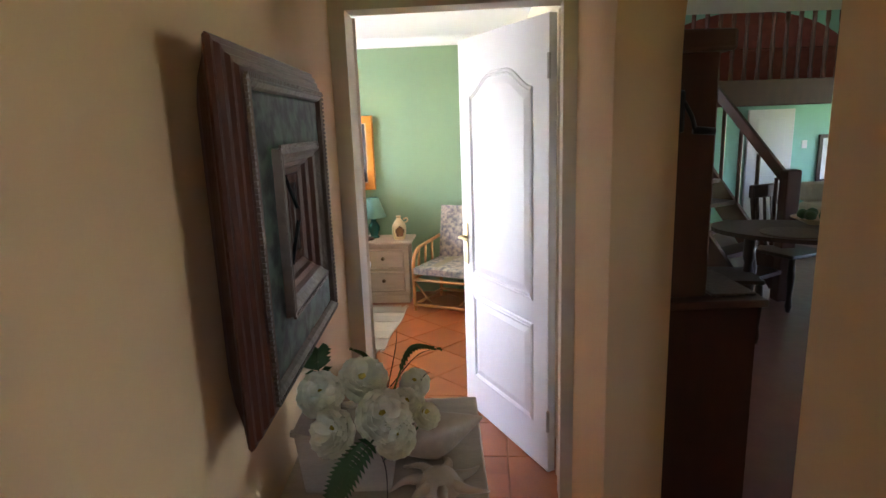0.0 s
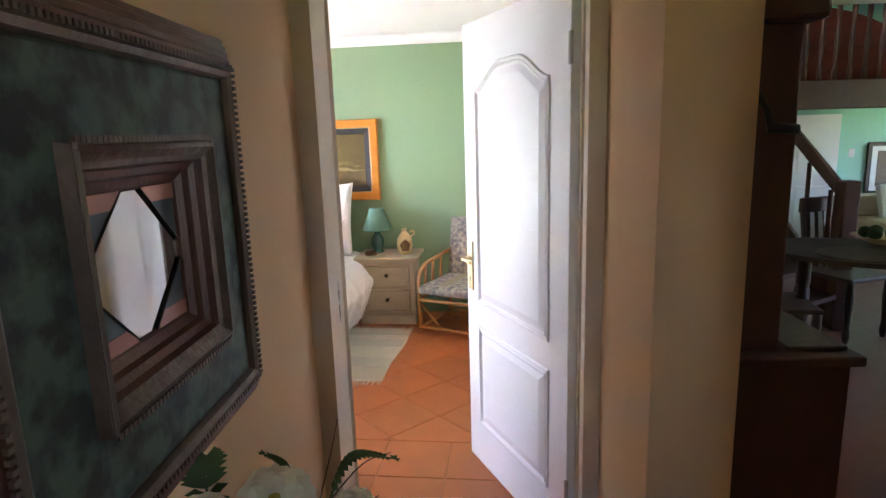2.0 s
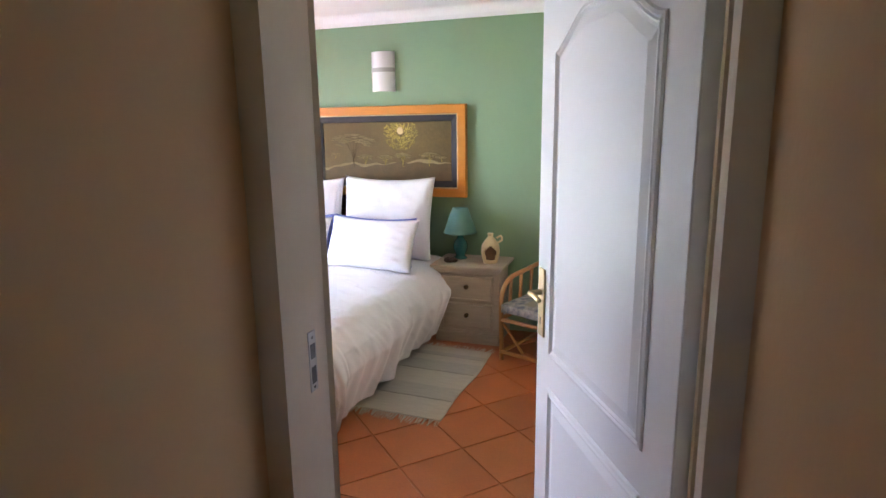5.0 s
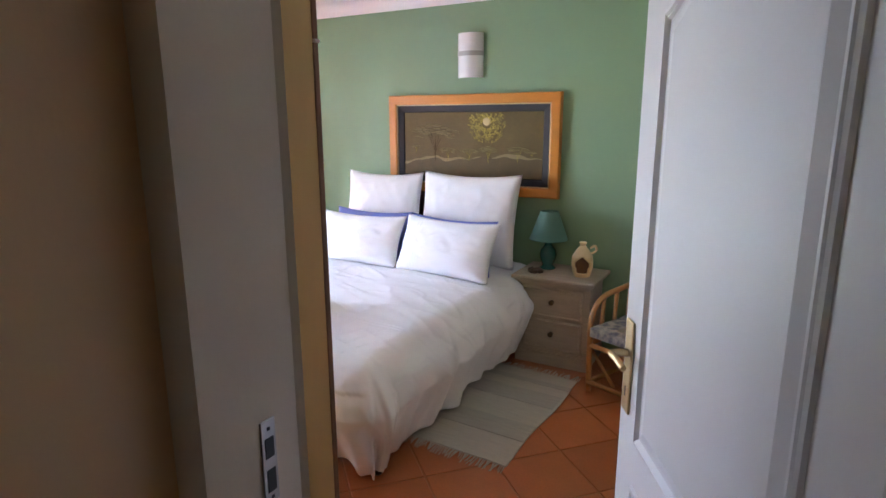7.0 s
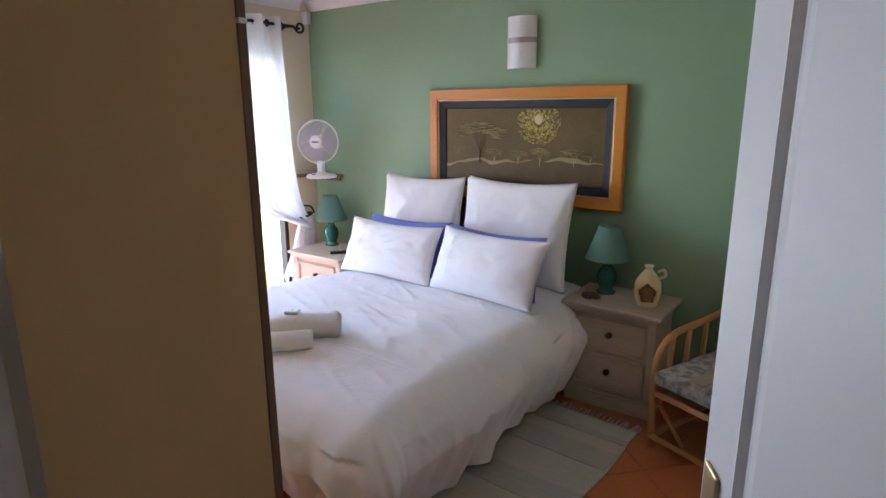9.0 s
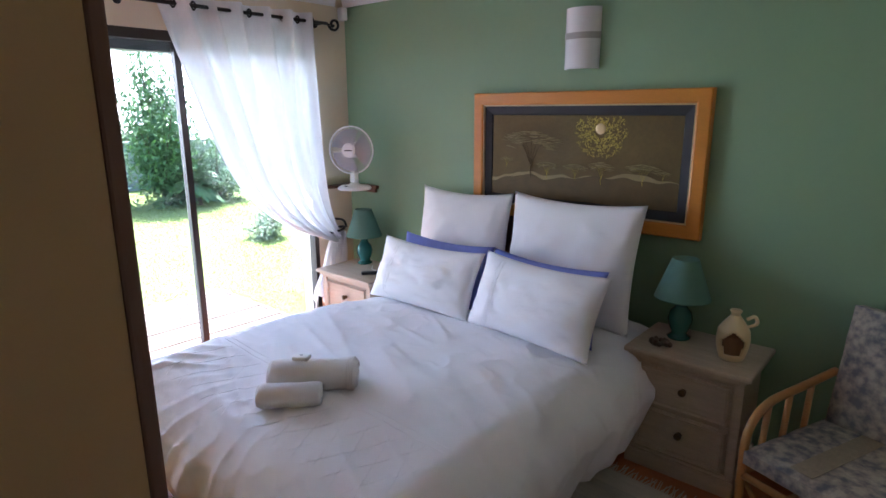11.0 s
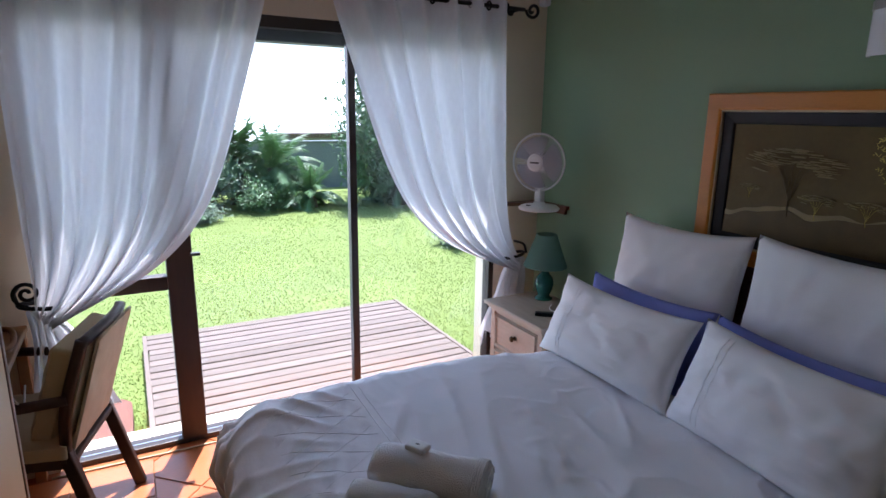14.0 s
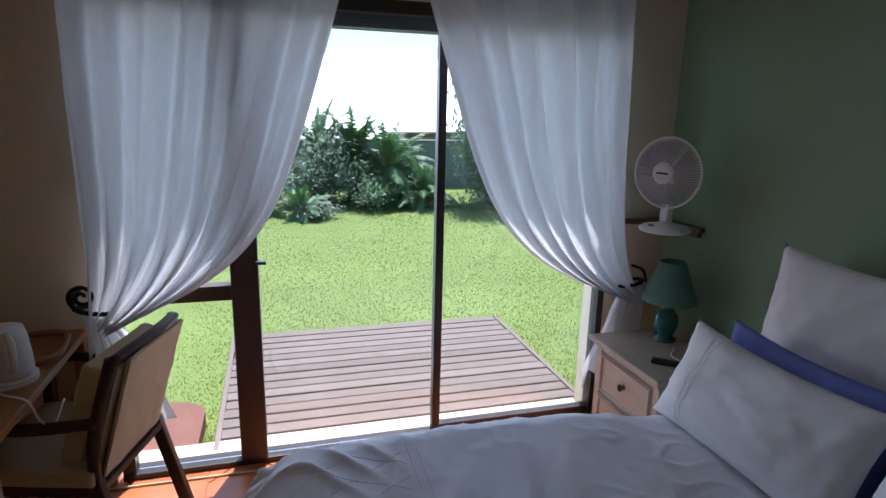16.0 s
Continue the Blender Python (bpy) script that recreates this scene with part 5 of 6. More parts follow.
part("bottom", bm, M_TRAY, tr)
bm = B()
tube(bm, [(x, y, 0.024) for x, y in outline], 0.012, 8, closed=True)
part("rim", bm, M_TRAY, tr, smooth=True)
ket = thing("electric_kettle", -2.50, 3.43, 0.755, 30, "white plastic kettle with a blue band", "kettle")
part("stand", lathe(B(), [(0.085, 0), (0.085, 0.018), (0.07, 0.022)], 24), M_PLASTICW, ket)
part("body", lathe(B(), [(0.072, 0.023), (0.076, 0.05), (0.068, 0.15), (0.058, 0.19), (0.02, 0.20)], 28), M_PLASTICW, ket, smooth=True)
part("grip", tube(B(), bez([(0.06, 0, 0.18), (0.12, 0, 0.175), (0.125, 0, 0.10), (0.078, 0, 0.06)], 7), 0.012, 8), M_PLASTICW, ket, smooth=True)
part("water_gauge", bx(0.0, 0.004, -0.078, -0.070, 0.06, 0.14), M_PLASTICG, ket, "grey-blue gauge")
wire = thing("white_cable", -2.42, 3.50, 0.7575, 0, "white cable hanging off the desk", "cable")
part("cable", tube(B(), bez([(-0.10, -0.09, 0.004), (0.03, -0.06, 0.004), (0.10, 0.04, 0.0), (0.12, 0.075, -0.06), (0.05, 0.085, -0.12), (-0.10, 0.075, -0.10)], 8), 0.004, 6), M_PLASTICW, wire, smooth=True)

dc = thing("desk_armchair", -2.60, 3.55, 0, -16, "dark wooden armchair with cream upholstery at the desk", "chair")
# local: x to the chair's right, +y to its back
def bar(a, b, r0, r1, bevel=0.006):
    bm_ = B()
    a, b = Vector(a), Vector(b)
    d = (b - a)
    m = Matrix.Translation(a) @ d.to_track_quat('Z', 'Y').to_matrix().to_4x4()
    box(bm_, -r0, r0, -r1, r1, 0, d.length, bevel=bevel)
    bm_.transform(m)
    return bm_


for s in (-1, 1):
    part("front_leg", bar((s * 0.24, -0.24, 0), (s * 0.24, -0.22, 0.66), 0.019, 0.022), M_DARKWOOD, dc)
    part("back_leg", bar((s * 0.22, 0.32, 0), (s * 0.21, 0.21, 0.44), 0.018, 0.024), M_DARKWOOD, dc)
    part("back_post", tube(B(), bez([(s * 0.21, 0.21, 0.40), (s * 0.215, 0.235, 0.62), (s * 0.22, 0.32, 0.88)], 6), 0.022, 8), M_DARKWOOD, dc, smooth=True)
    arm = bez([(s * 0.235, 0.25, 0.66), (s * 0.275, 0.05, 0.655), (s * 0.28, -0.15, 0.66), (s * 0.25, -0.27, 0.655)], 8)
    part("arm", tube(B(), arm, 0.021, 8), M_DARKWOOD, dc, smooth=True)
    part("side_rail", bar((s * 0.22, -0.22, 0.40), (s * 0.21, 0.21, 0.40), 0.014, 0.028), M_DARKWOOD, dc)
part("front_rail", bar((-0.24, -0.22, 0.40), (0.24, -0.22, 0.40), 0.028, 0.014), M_DARKWOOD, dc)
part("back_rail", bar((-0.21, 0.215, 0.40), (0.21, 0.215, 0.40), 0.028, 0.014), M_DARKWOOD, dc)
part("top_rail", tube(B(), bez([(-0.22, 0.32, 0.87), (0, 0.345, 0.885), (0.22, 0.32, 0.87)], 8), 0.020, 8), M_DARKWOOD, dc, smooth=True)
part("seat", cushion(B(), 0.49, 0.47, 0.09, Matrix.Translation((0, -0.01, 0.45)), 2), M_UPHOL, dc, "cream upholstered seat", smooth=True)
bk = part("back_pad", cushion(B(), 0.42, 0.40, 0.045, Matrix.Translation((0, 0.262, 0.665)) @ Matrix.Rotation(radians(73), 4, 'X'), 5), M_UPHOL, dc, "cream upholstered back", smooth=True)
part("loose_cushion", cushion(B(), 0.40, 0.38, 0.11, Matrix.Translation((0, 0.185, 0.66)) @ Matrix.Rotation(radians(72), 4, 'X'), 8), M_UPHOL, dc, "patterned cream back cushion", smooth=True)
part("outer_back", cushion(B(), 0.39, 0.46, 0.02, Matrix.Translation((0, 0.297, 0.65)) @ Matrix.Rotation(radians(73), 4, 'X'), 9), M_UPHOL, dc, smooth=True)

cabl = thing("floor_cable", -2.93, 4.05, 0.006, 0, "thin pale cable along the door sill", "cable")
part("cable", tube(B(), bez([(0, -0.5, 0), (0.01, -0.1, 0), (0.015, 0.15, 0), (0.03, 0.5, 0), (0.02, 0.9, 0)], 8), 0.005, 6), M_UPHOL, cabl, smooth=True)

# ---- garden: ground, deck, step, wall, planting ----
bm = B()
def land(x, y):
    z = -0.11 + 0.02 * noise.noise(Vector((x * 0.3, y * 0.3, 0)))
    if x < -14.5:
        z -= 5.0 * min(1, (-14.5 - x) / 22) ** 1.1
    return z


xs = [20, 8, WX - 0.22, -3.6, -4.2, -5, -6, -7, -8, -9, -10, -11, -12, -13, -14, -14.5, -16, -18, -21, -25, -30, -37, -50, -80, -150, -600]
ys = [-600, -120, -60, -30, -15, -8, -4, 0, 2, 4, 6, 8, 10, 13, 17, 22, 30, 60, 120, 600]
gv = [[bm.verts.new((x, y, land(x, y) if x < WX - 0.3 else -0.13)) for y in ys] for x in xs]
for i in range(len(xs) - 1):
    for j in range(len(ys) - 1):
        bm.faces.new((gv[i][j], gv[i + 1][j], gv[i + 1][j + 1], gv[i][j + 1]))
setting("ground", bm, M_LAWN, "sunlit green lawn that falls away beyond the wall", smooth=True)

rg = np.random.RandomState(2)
NB = 110000
px_ = -3.4 - 9.6 * rg.rand(NB) ** 1.3
py_ = 4.6 + (rg.rand(NB) - 0.5) * (2.9 + (-px_ - 2.2) * 0.95)
keep = ~((px_ > -4.75) & (py_ > 3.98) & (py_ < 6.1))
px_, py_ = px_[keep], py_[keep]
an, hh, ln = rg.rand(len(px_)) * 6.283, 0.007 + 0.012 * rg.rand(len(px_)), (rg.rand(len(px_)) - 0.5) * 0.03
wd_ = 0.0035 + 0.0006 * (-px_ - 3)
zz = np.array([land(a, b) for a, b in zip(px_, py_)])
v0 = np.stack([px_ - wd_ * np.cos(an), py_ - wd_ * np.sin(an), zz], 1)
v1 = np.stack([px_ + wd_ * np.cos(an), py_ + wd_ * np.sin(an), zz], 1)
v2 = np.stack([px_ + ln * np.sin(an), py_ - ln * np.cos(an), zz + hh], 1)
me = bpy.data.meshes.new("grass")
me.from_pydata(np.stack([v0, v1, v2], 1).reshape(-1, 3).tolist(), [], np.arange(3 * len(px_)).reshape(-1, 3).tolist())
me.materials.append(M_BLADE)
lawn_grass = new("grass", me)
lawn_grass.matrix_world = ROOM
tagged(lawn_grass, "short mown blades of lawn grass", "grass", kind="stuff")

# Added emissive sheet: its own glow stands in for the bright distance.
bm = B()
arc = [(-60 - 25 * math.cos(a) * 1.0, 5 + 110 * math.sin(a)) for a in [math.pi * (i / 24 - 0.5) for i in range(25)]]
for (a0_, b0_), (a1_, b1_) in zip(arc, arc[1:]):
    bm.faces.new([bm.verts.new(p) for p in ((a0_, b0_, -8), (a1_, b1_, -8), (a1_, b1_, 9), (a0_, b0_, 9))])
m_haze_glow = bpy.data.materials.new("glowing_haze_sheet")
m_haze_glow.use_nodes = True
nb = m_haze_glow.node_tree.nodes
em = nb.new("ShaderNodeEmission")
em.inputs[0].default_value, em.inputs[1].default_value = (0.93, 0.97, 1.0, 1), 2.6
m_haze_glow.node_tree.links.new(em.outputs[0], nb["Material Output"].inputs[0])
setting("backdrop", bm, m_haze_glow, "glowing white sheet in place of bright haze beyond the garden")

gw = thing("garden_wall", -13.9, 5, -0.15, 0, "grey rendered boundary wall of the garden", "wall")
part("wall", bx(-0.12, 0.12, -14, 16, 0, 1.13), M_GWALL, gw)
part("coping", bx(-0.16, 0.16, -14, 16, 1.131, 1.17, bevel=0.01, seg=1), M_GWALL, gw)
roof = thing("far_roof", -30, 14.2, -5.2, 0, "low dark roofline beyond the wall", "roof")
part("roof", prism(B(), [(-4.2, 5.6), (-3.6, 5.80), (1.4, 5.86), (1.6, 5.6)], -1, 1, "x"), M_TRUNK, roof)
part("support", bx(-0.5, 0.5, -3.6, 1.2, 0, 5.6), M_GWALL, roof)

dkk = thing("garden_deck", -3.94, 5.035, -0.1, 0, "low weathered timber deck outside the door", "deck")
DW, DL = 1.58, 2.07
part("edge_board", bx(-DW / 2, DW / 2, -DL / 2 - 0.03, -DL / 2, 0.0, 0.098, bevel=0.003, seg=1), M_DECK, dkk, "pale edge board")
part("edge_board", bx(-DW / 2, DW / 2, DL / 2, DL / 2 + 0.03, 0.0, 0.098, bevel=0.003, seg=1), M_DECK, dkk, "pale edge board")
for yj in (-0.9, 0, 0.9):
    part("joist", bx(-DW / 2 + 0.02, DW / 2 - 0.02, yj - 0.03, yj + 0.03, -0.02, 0.066), M_TRUNK, dkk)
nbd = 15
pitch = DW / nbd
dme = finish("board", bx(-pitch / 2 + 0.008, pitch / 2 - 0.008, -DL / 2 + 0.002, DL / 2 - 0.002, 0.067, 0.095, bevel=0.003, seg=1), M_DECK)
rb = random.Random(8)
for i in range(nbd):
    ob = new("board", dme)
    ob.parent = dkk
    ob.matrix_local = pose(-DW / 2 + pitch * (i + 0.5), rb.uniform(-0.006, 0.006), rb.uniform(-0.002, 0.002))

stp = thing("garden_step", -3.55, 3.62, -0.1, 0, "rounded terracotta tiled step beside the deck", "step")
bm = B()
prism(bm, [(0.32, -0.35), (0.32, 0.27), (-0.05, 0.27)] + [(-0.05 - 0.16 * math.sin(a) * 1.0, 0.02 + 0.25 * math.cos(a)) for a in [math.pi / 2 * i / 10 for i in range(11)]] + [(-0.10, -0.35)], 0, 0.085, "z")
part("step", bm, M_TERRA_SHADED, stp)
part("threshold", bx(0.316, 0.47, -0.16, 2.40, 0.086, 0.097), M_CREAM2, stp, "pale threshold slab")


def frond(bm, o, az, el, L, droop, width, leaflets, r_):
    """An arched feather leaf: rib with narrow leaflets on both sides."""
    d = Vector((math.cos(az) * math.cos(el), math.sin(az) * math.cos(el), math.sin(el)))
    prev = Vector(o)
    side = Vector((-math.sin(az), math.cos(az), 0))
    n_ = leaflets
    for i in range(n_):
        t = (i + 1) / n_
        step = d * (L / n_)
        p = prev + step
        d = (d - Vector((0, 0, droop / n_))).normalized()
        up = side.cross(d)
        if i % 3 == 0:
            w = side * 0.012 * (1 - t * 0.8)
            bm.faces.new([bm.verts.new(q) for q in (prev - w, prev + w, p + w, p - w)])
        ll = width * math.sin(math.pi * (0.12 + 0.85 * t)) * r_.uniform(0.8, 1.1)
        for s in (-1, 1):
            tip = p + side * s * ll * 0.8 + d * ll * 0.55 - Vector((0, 0, ll * r_.uniform(0.05, 0.45))) + up * ll * 0.12
            b = d * 0.020
            bm.faces.new([bm.verts.new(q) for q in (p - b, p + b, tip)])
        prev = p


def palm(x, y, h, n_fr, L, seed, name="palm", label="low feathery palm in the garden"):
    z = land(x, y)
    p = thing(name, x, y, z - 0.02, 0, label, "palm", "garden palms")
    r_ = random.Random(seed)
    bm = B()
    lathe(bm, [(0.16, 0), (0.13, h * 0.3), (0.12, h * 0.7), (0.08, h)], 12)
    part("trunk", bm, M_TRUNK, p, smooth=True)
    bm = B()
    for i in range(n_fr):
        az, el = r_.uniform(0, 6.283), r_.uniform(-0.15, 1.35)
        frond(bm, (0, 0, h * r_.uniform(0.75, 1.0)), az, el, L * r_.uniform(0.75, 1.1), r_.uniform(0.8, 1.8), L * 0.22, 30, r_)
    tagged(part("crown", bm, M_LEAF, p, "arching dark green fronds"), kind="stuff")


def shrub(x, y, h, w, n_, leaf, material, seed, label):
    z = land(x, y)
    p = thing("shrub", x, y, z - 0.02, 0, label, "shrub", "garden shrubs")
    r_ = random.Random(seed)
    bm = B()
    tips = []
    for k in range(16):
        a, e = r_.uniform(0, 6.283), r_.uniform(0.45, 1.45)
        q = r_.uniform(0.6, 1.0)
        tip = Vector((w * q * math.cos(a) * math.cos(e), w * q * math.sin(a) * math.cos(e), h * q * math.sin(e)))
        tube(bm, bez([(0, 0, 0), tip * 0.5 + Vector((r_.uniform(-0.05, 0.05), r_.uniform(-0.05, 0.05), 0.05)), tip], 4), 0.022, 5, 0.3)
        tips.append(tip)
    part("branches", bm, M_TRUNK, p)
    bm = B()
    for k in range(n_):
        t_ = r_.choice(tips) * r_.uniform(0.25, 1.05)
        c = t_ + Vector((r_.gauss(0, 0.16) * w, r_.gauss(0, 0.16) * w, r_.gauss(0, 0.10) * h))
        if c.z < 0.02:
            c.z = 0.02 + r_.random() * 0.1
        a, e = r_.uniform(0, 6.283), r_.uniform(-0.5, 1.2)
        d = Vector((math.cos(a) * math.cos(e), math.sin(a) * math.cos(e), math.sin(e))) * leaf * r_.uniform(0.7, 1.3)
        s = d.cross(Vector((0.2, 0.1, 1))).normalized() * leaf * 0.22
        bm.faces.new([bm.verts.new(q) for q in (c, c + d * 0.5 + s, c + d, c + d * 0.5 - s)])
    tagged(part("leaves", bm, material, p, "dense small leaves"), kind="stuff")


palm(-11.6, 6.45, 0.75, 60, 1.2, 1)
palm(-11.0, 7.05, 0.25, 36, 0.85, 2)
palm(-11.9, 5.85, 1.0, 50, 1.1, 3)
palm(-10.2, 4.75, 0.15, 30, 0.65, 4)
palm(-12.3, 5.2, 1.2, 40, 1.0, 14)
shrub(-11.4, 5.2, 1.65, 0.9, 5000, 0.085, M_LEAF2, 5, "tall grey-green garden shrub")
shrub(-10.7, 4.1, 1.1, 0.9, 4500, 0.085, M_LEAF2, 6, "spreading grey-green garden shrub")
shrub(-11.9, 6.6, 0.8, 0.8, 3200, 0.085, M_LEAF, 7, "dark undergrowth below the palms")
shrub(-10.9, 6.2, 0.6, 0.8, 3000, 0.08, M_LEAF, 17, "dark undergrowth below the palms")
shrub(-10.0, 4.9, 0.35, 0.55, 1500, 0.06, M_LEAF2, 18, "low pale border plant")
shrub(-10.9, 8.35, 3.2, 1.25, 14000, 0.11, M_LEAF, 8, "tall dark green garden tree")
palm(-11.3, 8.9, 0.9, 46, 0.95, 9)
palm(-10.6, 8.75, 0.5, 40, 0.75, 10)
shrub(-10.8, 9.3, 1.1, 0.8, 3000, 0.085, M_LEAF, 11, "dark green garden shrub")
shrub(-6.85, 7.95, 0.50, 0.45, 3000, 0.055, M_LEAF2, 12, "low flowering garden shrub")
palm(-12.4, 3.2, 0.6, 36, 1.1, 13)

# ---- dining room seen through the arch ----
plan[0] = DINING
bm = B()
box(bm, 0.75, 7.4, 8.6, 8.8, 0, 2.0)
box(bm, 0.75, 4.8, 8.6, 8.8, 2.0, 3.6)
box(bm, 5.1, 7.4, 8.6, 8.8, 2.0, 3.6)
box(bm, 4.8, 5.1, 8.6, 8.8, 2.75, 3.6)
setting("wall_dining_north", bm, M_MINT, "mint green dining room wall")
# The opening at y 3.0 to 4.2 is unseen, added for the fill lamp.
bm = B()
box(bm, 7.4, 7.6, 4.2, 7.2, 0, 3.6)
box(bm, 7.4, 7.6, -1.6, 3.0, 0, 3.6)
box(bm, 7.4, 7.6, 3.0, 4.2, 0, 0.85)
box(bm, 7.4, 7.6, 3.0, 4.2, 2.15, 3.6)
box(bm, 7.4, 7.6, 8.2, 8.8, 0, 3.6)
box(bm, 7.4, 7.6, 7.2, 8.2, 0, 0.6)
box(bm, 7.4, 7.6, 7.2, 8.2, 1.65, 3.6)
setting("wall_dining_east", bm, M_MINT, "mint green dining room wall")
# Unseen slab, added to stop a sun stripe through the loft window.
setting("eave_dining", bx(3.0, 6.2, 8.8, 9.9, 2.80, 2.86), M_GWALL, "added unseen slab that keeps the sun out of the loft window")
setting("wall_dining_west", bx(0.75, 1.26, 6.19, 8.6, 0, 3.6), M_CREAM, "cream dining room wall")
setting("wall_dining_south", bx(0.98, 7.6, -1.8, -1.6, -0.12, 3.6), M_CREAM, "cream dining room wall")
bm = B()
box(bm, 0.90, 7.6, -1.8, 6.6, 2.565, 2.85)
box(bm, 0.75, 7.6, 6.6, 8.8, 3.6, 3.7)
box(bm, 0.75, 7.6, 6.52, 6.6, 2.85, 3.7)
setting("ceiling_dining", bm, M_CEIL, "white dining room ceiling")

loft = thing("loft", 0, 6.6, 0, 0, "red-brown pine loft floor with a turned balustrade", "loft")
part("beam", bx(1.27, 7.39, 0, 0.12, 1.66, 1.92, bevel=0.01), M_PINE, loft, "pine edge beam")
part("deck", bx(1.27, 7.39, 0.12, 1.99, 1.84, 1.90), M_PINE, loft)
part("hand_rail", bx(1.27, 7.39, 0.01, 0.10, 2.58, 2.63, bevel=0.012), M_PINE, loft)
bal = finish("baluster", lathe(B(), [(0.022, 0), (0.022, 0.10), (0.014, 0.13), (0.024, 0.30), (0.014, 0.52), (0.022, 0.56), (0.022, 0.66)], 8), M_PINE, True)
for i in range(36):
    ob = new("baluster", bal)
    ob.parent = loft
    ob.matrix_local = pose(2.2 + 0.135 * i, 0.055, 1.92)
so = thing("loft_settee", 3.9, 7.4, 1.90, 0, "russet settee with a rounded back on the loft", "sofa")
bm = B()
prism(bm, [(-1.1, 0)] + [(-1.1 + 2.2 * i / 20, 0.35 + 0.45 * math.sin(math.pi * i / 20) ** 0.5) for i in range(21)] + [(1.1, 0)], -0.1, 0.12, "y")
part("back", bm, M_REDFAB, so)
part("seat", bx(-1.05, 1.05, -0.6, -0.1, 0, 0.35, bevel=0.04), M_REDFAB, so)

str_ = thing("staircase", 0, 0, 0, 0, "open pine staircase up to the loft", "stairs")
S0, S1 = Vector((3.30, 5.30, 0.15)), Vector((2.55, 6.50, 1.80))
for off in (-0.0, 0.62):
    o = Vector((0.0 - off * 0.85, -off * 0.53, 0))
    part("stringer", bar(S0 + o, S1 + o, 0.025, 0.10), M_PINE, str_)
for i in range(9):
    p = S0.lerp(S1, (i + 0.5) / 9) + Vector((-0.26, -0.165, 0.02))
    bm = bx(-0.30, 0.30, -0.11, 0.11, -0.018, 0.018, bevel=0.006)
    bm.transform(Matrix.Translation(p) @ Matrix.Rotation(math.atan2(0.53, 0.85), 4, 'Z'))
    part("tread", bm, M_PINE, str_)
part("newel", bx(3.25, 3.37, 5.24, 5.36, 0, 1.12, bevel=0.012), M_PINE, str_, "square newel post")
part("banister", bar((3.31, 5.30, 1.0), (2.56, 6.50, 2.58), 0.025, 0.04), M_PINE, str_)
for i in range(8):
    p = S0.lerp(S1, (i + 0.6) / 8.4)
    part("spindle", tube(B(), [p, p + Vector((0, 0, 0.78))], 0.018, 6), M_PINE, str_)

tb = thing("dining_table", 3.02, 4.62, 0, -30, "dark oval dining table with turned legs", "table")
bm = B()
prism(bm, [(0.60 * math.cos(a), 0.42 * math.sin(a)) for a in [2 * math.pi * i / 36 for i in range(36)]], 0.72, 0.75, "z")
part("tabletop", bm, M_DARKWOOD, tb)
for lx in (-0.32, 0.32):
    for ly in (-0.22, 0.22):
        part("leg", lathe(B(), [(0.03, 0), (0.045, 0.03), (0.022, 0.10), (0.05, 0.38), (0.028, 0.52), (0.04, 0.56), (0.04, 0.72)], 12, (lx, ly, 0)), M_DARKWOOD, tb, smooth=True)
mat_ = thing("place_mat", 2.88, 4.48, 0.752, -30, "pale place mat on the dining table", "place mat")
part("mat", lathe(B(), [(0.22, 0), (0.22, 0.006), (0.2, 0.008)], 24), M_SILVERED, mat_)
fb = thing("fruit_bowl", 3.22, 4.80, 0.752, 0, "shallow bowl of green fruit", "fruit bowl")
part("bowl", lathe(B(), [(0.05, 0), (0.06, 0.01), (0.16, 0.05), (0.165, 0.055), (0.05, 0.02)], 20), M_CERAMIC, fb, smooth=True)
for k in range(5):
    part("fruit", lathe(B(), [(0.005, 0), (0.035, 0.015), (0.042, 0.04), (0.033, 0.065), (0.005, 0.078)], 12, (0.08 * math.cos(1.26 * k), 0.08 * math.sin(1.26 * k), 0.035)), M_FERN, fb, smooth=True)


def dining_chair(x, y, rz):
    c = thing("dining_chair", x, y, 0, rz, "dark wooden dining chair with a slatted back", "chair", "dining chairs")
    part("seat", bx(-0.21, 0.21, -0.20, 0.21, 0.43, 0.46, bevel=0.01), M_DARKWOOD, c)
    for s in (-1, 1):
        part("front_leg", lathe(B(), [(0.016, 0), (0.026, 0.05), (0.018, 0.12), (0.03, 0.30), (0.022, 0.43)], 10, (s * 0.18, -0.17, 0)), M_DARKWOOD, c, smooth=True)
        part("back_leg", tube(B(), bez([(s * 0.18, 0.22, 0), (s * 0.18, 0.19, 0.45), (s * 0.18, 0.25, 0.95)], 6), 0.018, 8), M_DARKWOOD, c, smooth=True)
    part("top_rail", bx(-0.20, 0.20, 0.235, 0.265, 0.86, 0.97, bevel=0.01), M_DARKWOOD, c)
    for k in range(4):
        part("slat", bar((-0.12 + 0.08 * k, 0.20, 0.46), (-0.12 + 0.08 * k, 0.248, 0.87), 0.013, 0.006, 0.002), M_DARKWOOD, c)
    return c


c0 = dining_chair(2.45, 4.55, 80)
copy_thing(c0, DINING @ pose(3.30, 5.20, 0, 0, 0, 20))
copy_thing(c0, DINING @ pose(3.45, 4.15, 0, 0, 0, 215))

